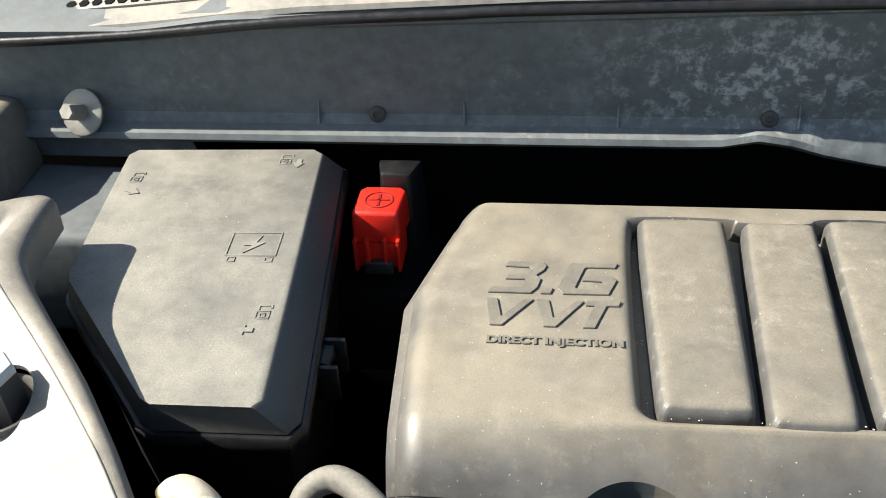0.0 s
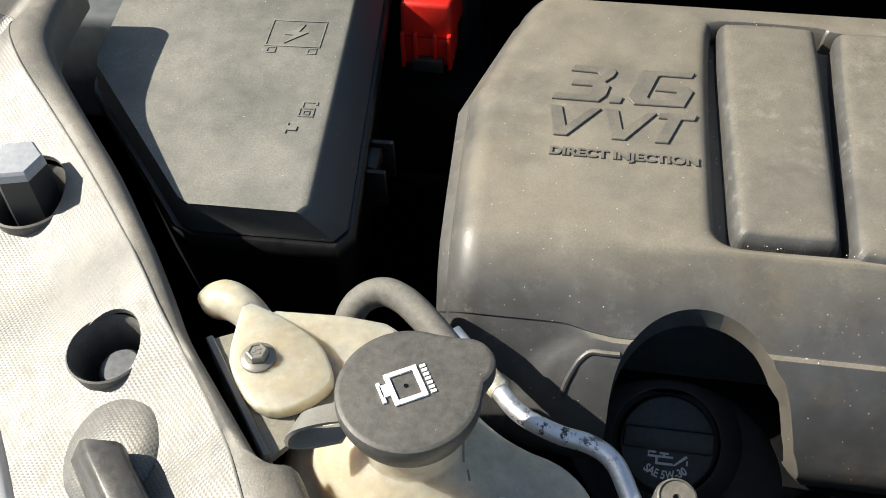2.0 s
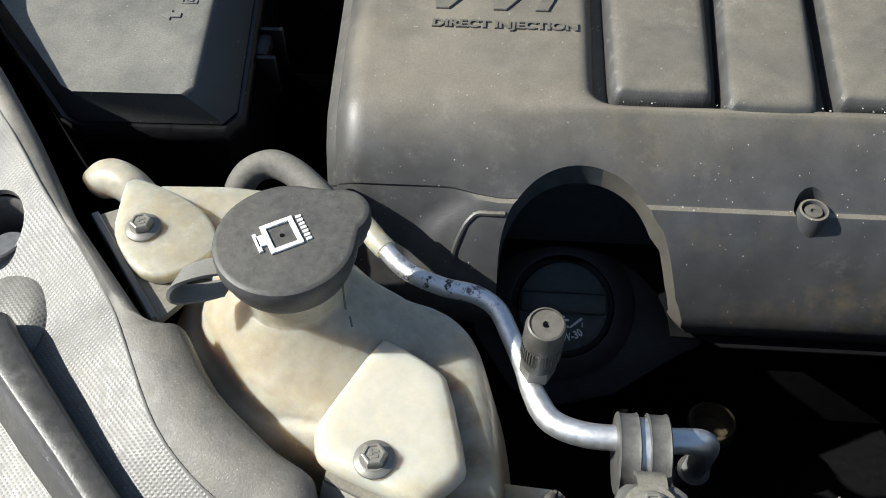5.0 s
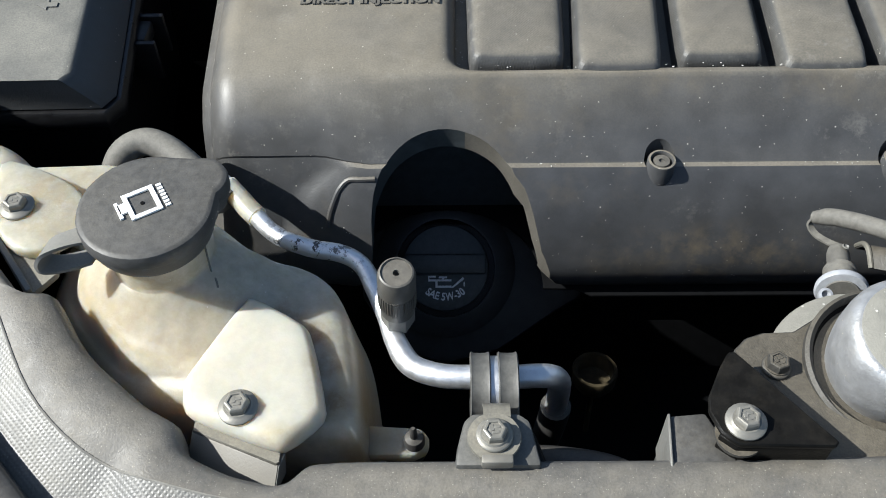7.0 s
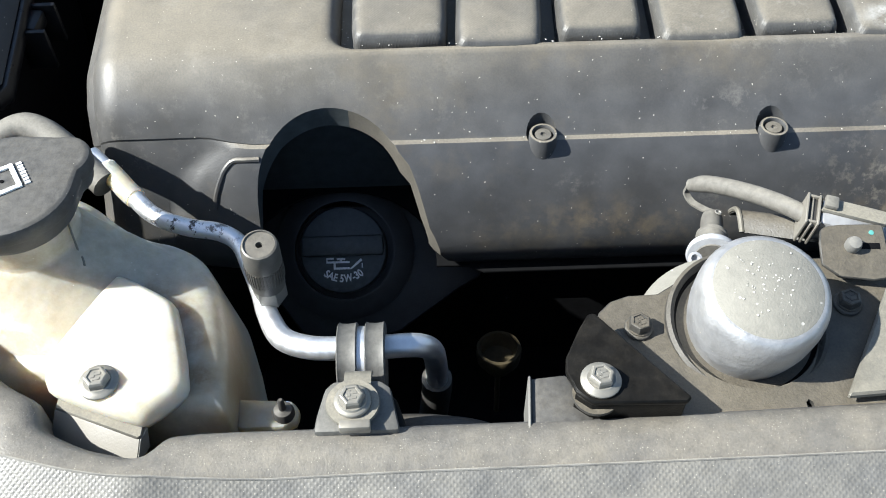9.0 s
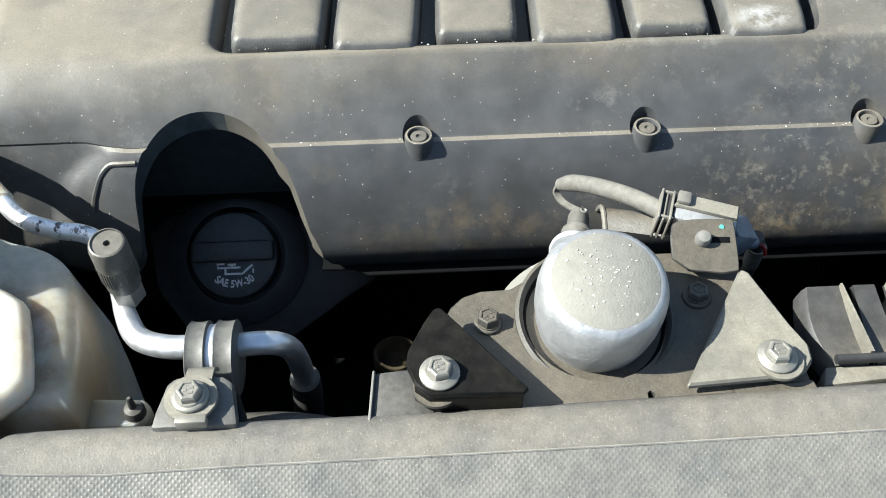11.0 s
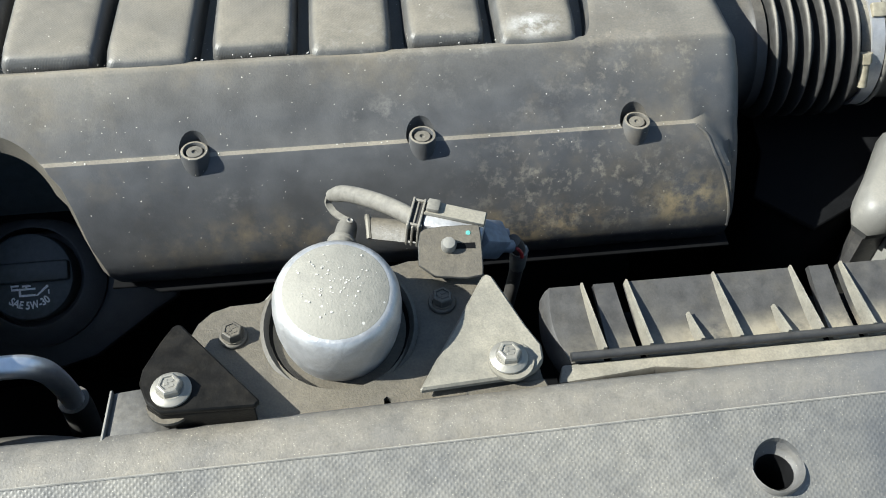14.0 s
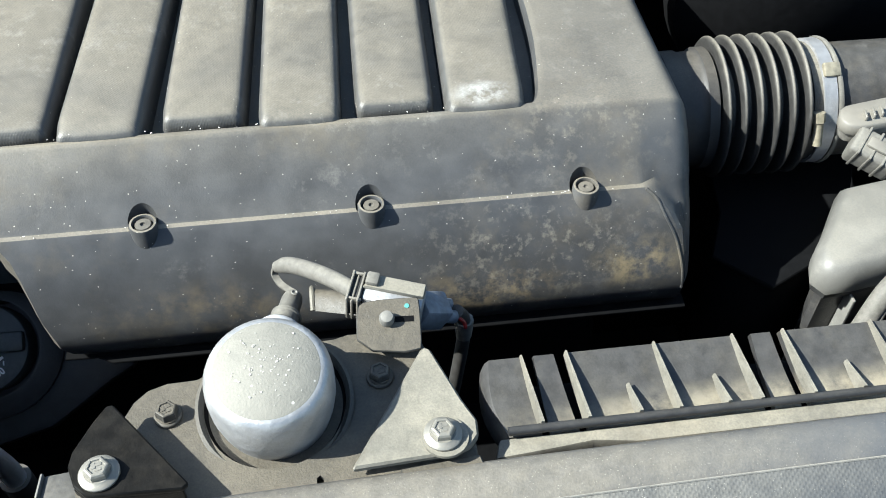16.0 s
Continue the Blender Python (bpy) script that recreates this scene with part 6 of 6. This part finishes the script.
for k in range(3):
    part("flange_rib", box(-0.0007, 0.0007, -0.004, 0.004, 0, 0.0035, 0.0003, None, pose(0.650 + 0.006 * k, 0.3745 + 0.0012 * k, 1.0745, 0, 0, -12), 1), M_PALE, air_meter)
AM = pose(0.6515, 0.3570, 1.0600, 25, 12, -38)
body = part("plug_body", box(-0.014, 0.017, -0.0095, 0.0095, -0.010, 0.010, 0.0030, None, AM, 3), M_HOSE, air_meter, "grey plastic plug")
for dx in (-0.008, 0.0, 0.008):
    part("plug_rib", box(dx - 0.0008, dx + 0.0008, -0.0102, 0.0102, -0.0102, 0.0108, 0.0004, None, AM, 1), M_HOSE, body)
part("plug_latch", box(-0.006, 0.010, -0.0035, 0.0035, 0.0100, 0.0130, 0.0010, None, AM), M_PALE, body, "pale latch of the plug")
part("plug_tip", box(0.015, 0.021, -0.0070, 0.0070, -0.0075, 0.0070, 0.0020, None, AM), M_PINK, air_meter, "pink plug seal")
air_box = thing("air_box", (0.70, 0.34, 0.85), "dusty grey plastic air filter box", "air box")
ABX = [(0.664, 0.388), (0.640, 0.354), (0.624, 0.334), (0.619, 0.320), (0.626, 0.308), (0.645, 0.309), (0.80, 0.335), (0.80, 0.41)]
part("lid", loft([(grown(ABX, -0.001), 0.979), (ABX, 0.986), (grown(ABX, -0.0015), 0.996), (grown(ABX, -0.005), 1.0015), (grown(ABX, -0.009), 1.0038)]), M_GREY, air_box, "", 70)
part("case", loft([(grown(ABX, -0.012), 0.80), (grown(ABX, -0.007), 0.974)]), M_DUCT, air_box)
for x in (0.648, 0.676, 0.71, 0.75):
    part("rib", box(x - 0.001, x + 0.001, 0.306, 0.330, 0.86, 0.973, 0.0004), M_GREY, air_box)
part("rim", loft([(grown(ABX, -0.003), 0.973), (grown(ABX, -0.003), 0.9795)]), M_BLACK, air_box)
clip_hose = thing("breather_hose", (0.68, 0.30, 0.95), "grey ribbed breather hose by the air box", "hose")
part("hose", tube([(0.640, 0.282, 0.97), (0.660, 0.296, 1.0), (0.70, 0.315, 1.01), (0.76, 0.33, 1.0)], 0.007, 14, 6), M_HOSE, clip_hose)
duct_wall = thing("air_box_duct", (0.60, 0.42, 0.80), "black plastic air box side duct in shade", "air box")
# side duct coloured near-black in place of the shade beside the air box
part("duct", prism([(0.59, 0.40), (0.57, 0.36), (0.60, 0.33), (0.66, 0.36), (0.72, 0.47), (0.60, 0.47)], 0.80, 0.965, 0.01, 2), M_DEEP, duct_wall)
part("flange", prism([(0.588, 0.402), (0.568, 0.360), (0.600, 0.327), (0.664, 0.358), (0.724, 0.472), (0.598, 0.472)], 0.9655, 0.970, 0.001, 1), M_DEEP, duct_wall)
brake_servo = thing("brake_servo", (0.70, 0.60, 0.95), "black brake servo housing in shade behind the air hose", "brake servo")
# the drum's shade is its near-black colour
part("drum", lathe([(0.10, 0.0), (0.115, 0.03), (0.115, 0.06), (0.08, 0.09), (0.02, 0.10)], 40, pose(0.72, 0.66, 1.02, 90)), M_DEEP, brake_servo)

# ---- left: bump stop, latch bar, wing ----
stop = thing("bump_stop", (-0.2870, 0.3690, 1.05), "black rubber bonnet stop with a pale hexagonal top", "bonnet stop")
part("post", lathe([(0.0165, 1.05), (0.0152, 1.1245)], 6, pose(-0.2870, 0.3690, 0, 0, 0, 15)), M_BLACK, stop, "", 20)
part("top", lathe([(0.0152, 1.1245), (0.0150, 1.1290), (0.0137, 1.1308), (0.001, 1.1318)], 6, pose(-0.2870, 0.3690, 0, 0, 0, 15)), M_PEG, stop, "pale grey hexagonal top", 20)
bm = bmesh.new()
rows = []
for flank, ridge, edge, depth in (((-0.2010, 0.2240, 1.0980), (-0.1975, 0.2262, 1.1020), (-0.1800, 0.2270, 1.1020), 0.020), ((-0.2030, 0.2190, 1.0940), (-0.1930, 0.2190, 1.1042), (-0.1745, 0.2200, 1.1040), 0.026),
                                  ((-0.1930, 0.2060, 1.0850), (-0.1730, 0.1958, 1.1040), (-0.1540, 0.1975, 1.1035), 0.032), ((-0.1720, 0.1760, 1.0700), (-0.1370, 0.1605, 1.1000), (-0.1215, 0.1620, 1.0995), 0.036),
                                  ((-0.1330, 0.1340, 1.0560), (-0.0960, 0.1185, 1.0930), (-0.0800, 0.1195, 1.0925), 0.040), ((-0.0750, 0.0800, 1.0500), (-0.0480, 0.0700, 1.0820), (-0.0320, 0.0710, 1.0815), 0.040),
                                  ((-0.0450, 0.0300, 1.0400), (-0.0180, 0.0200, 1.0720), (-0.0020, 0.0210, 1.0715), 0.040)):
    f, r, q = Vector(flank), Vector(ridge), Vector(edge)
    down, across = Vector((0, 0, -1)), (q - r)
    rows.append([bm.verts.new(v) for v in (f + down * depth, f, f.lerp(r, 0.75) + Vector((-0.0005, 0, 0.0006)), r + across * 0.02, r + across * 0.10 + Vector((0, 0, 0.0006)), q - across * 0.12 + Vector((0, 0, 0.0003)), q - across * 0.02 + down * 0.0012, q + across * 0.03 + down * 0.0045, q + across * 0.05 + down * depth)])
for p, q in zip(rows, rows[1:]):
    for i in range(9):
        bm.faces.new((p[i], p[(i + 1) % 9], q[(i + 1) % 9], q[i]))
bm.faces.new(rows[0])
bm.faces.new(rows[-1][::-1])
part("raised_bar", bm, M_HANDLE, radiator_shield, "smooth dark grey raised bar moulded on the shield", 65)
wing = thing("headlamp_surround", (-0.35, 0.15, 1.0), "white painted front wing edge beside the shield", "wing")
part("panel", prism([(-0.60, 0.355), (-0.41, 0.345), (-0.335, 0.325), (-0.289, 0.285), (-0.249, 0.226), (-0.220, 0.183), (-0.192, 0.143), (-0.136, 0.055), (-0.14, -0.05), (-0.60, -0.05)], 0.98, 1.062, 0.008, 3), M_PAINT, wing)
sticker = thing("warning_sticker", (-0.262, 0.165, 1.0622), "white sticker with blue unreadable print", "sticker")
SM = pose(-0.255, 0.165, 1.0625, 0, 0, -58)
part("sheet", box(-0.060, 0.060, -0.030, 0.030, 0, 0.0004, 0, None, SM), M_WHITE, sticker)
for r in range(5):
    for c, (w, x) in enumerate(((0.014, -0.045), (0.009, -0.026), (0.018, -0.006), (0.012, 0.018), (0.015, 0.040))):
        part("print_bar", box(x - w / 2, x + w / 2, -0.024 + 0.011 * r, -0.018 + 0.011 * r, 0.0004, 0.0006, 0, None, SM), M_PRINT_BLUE, sticker)
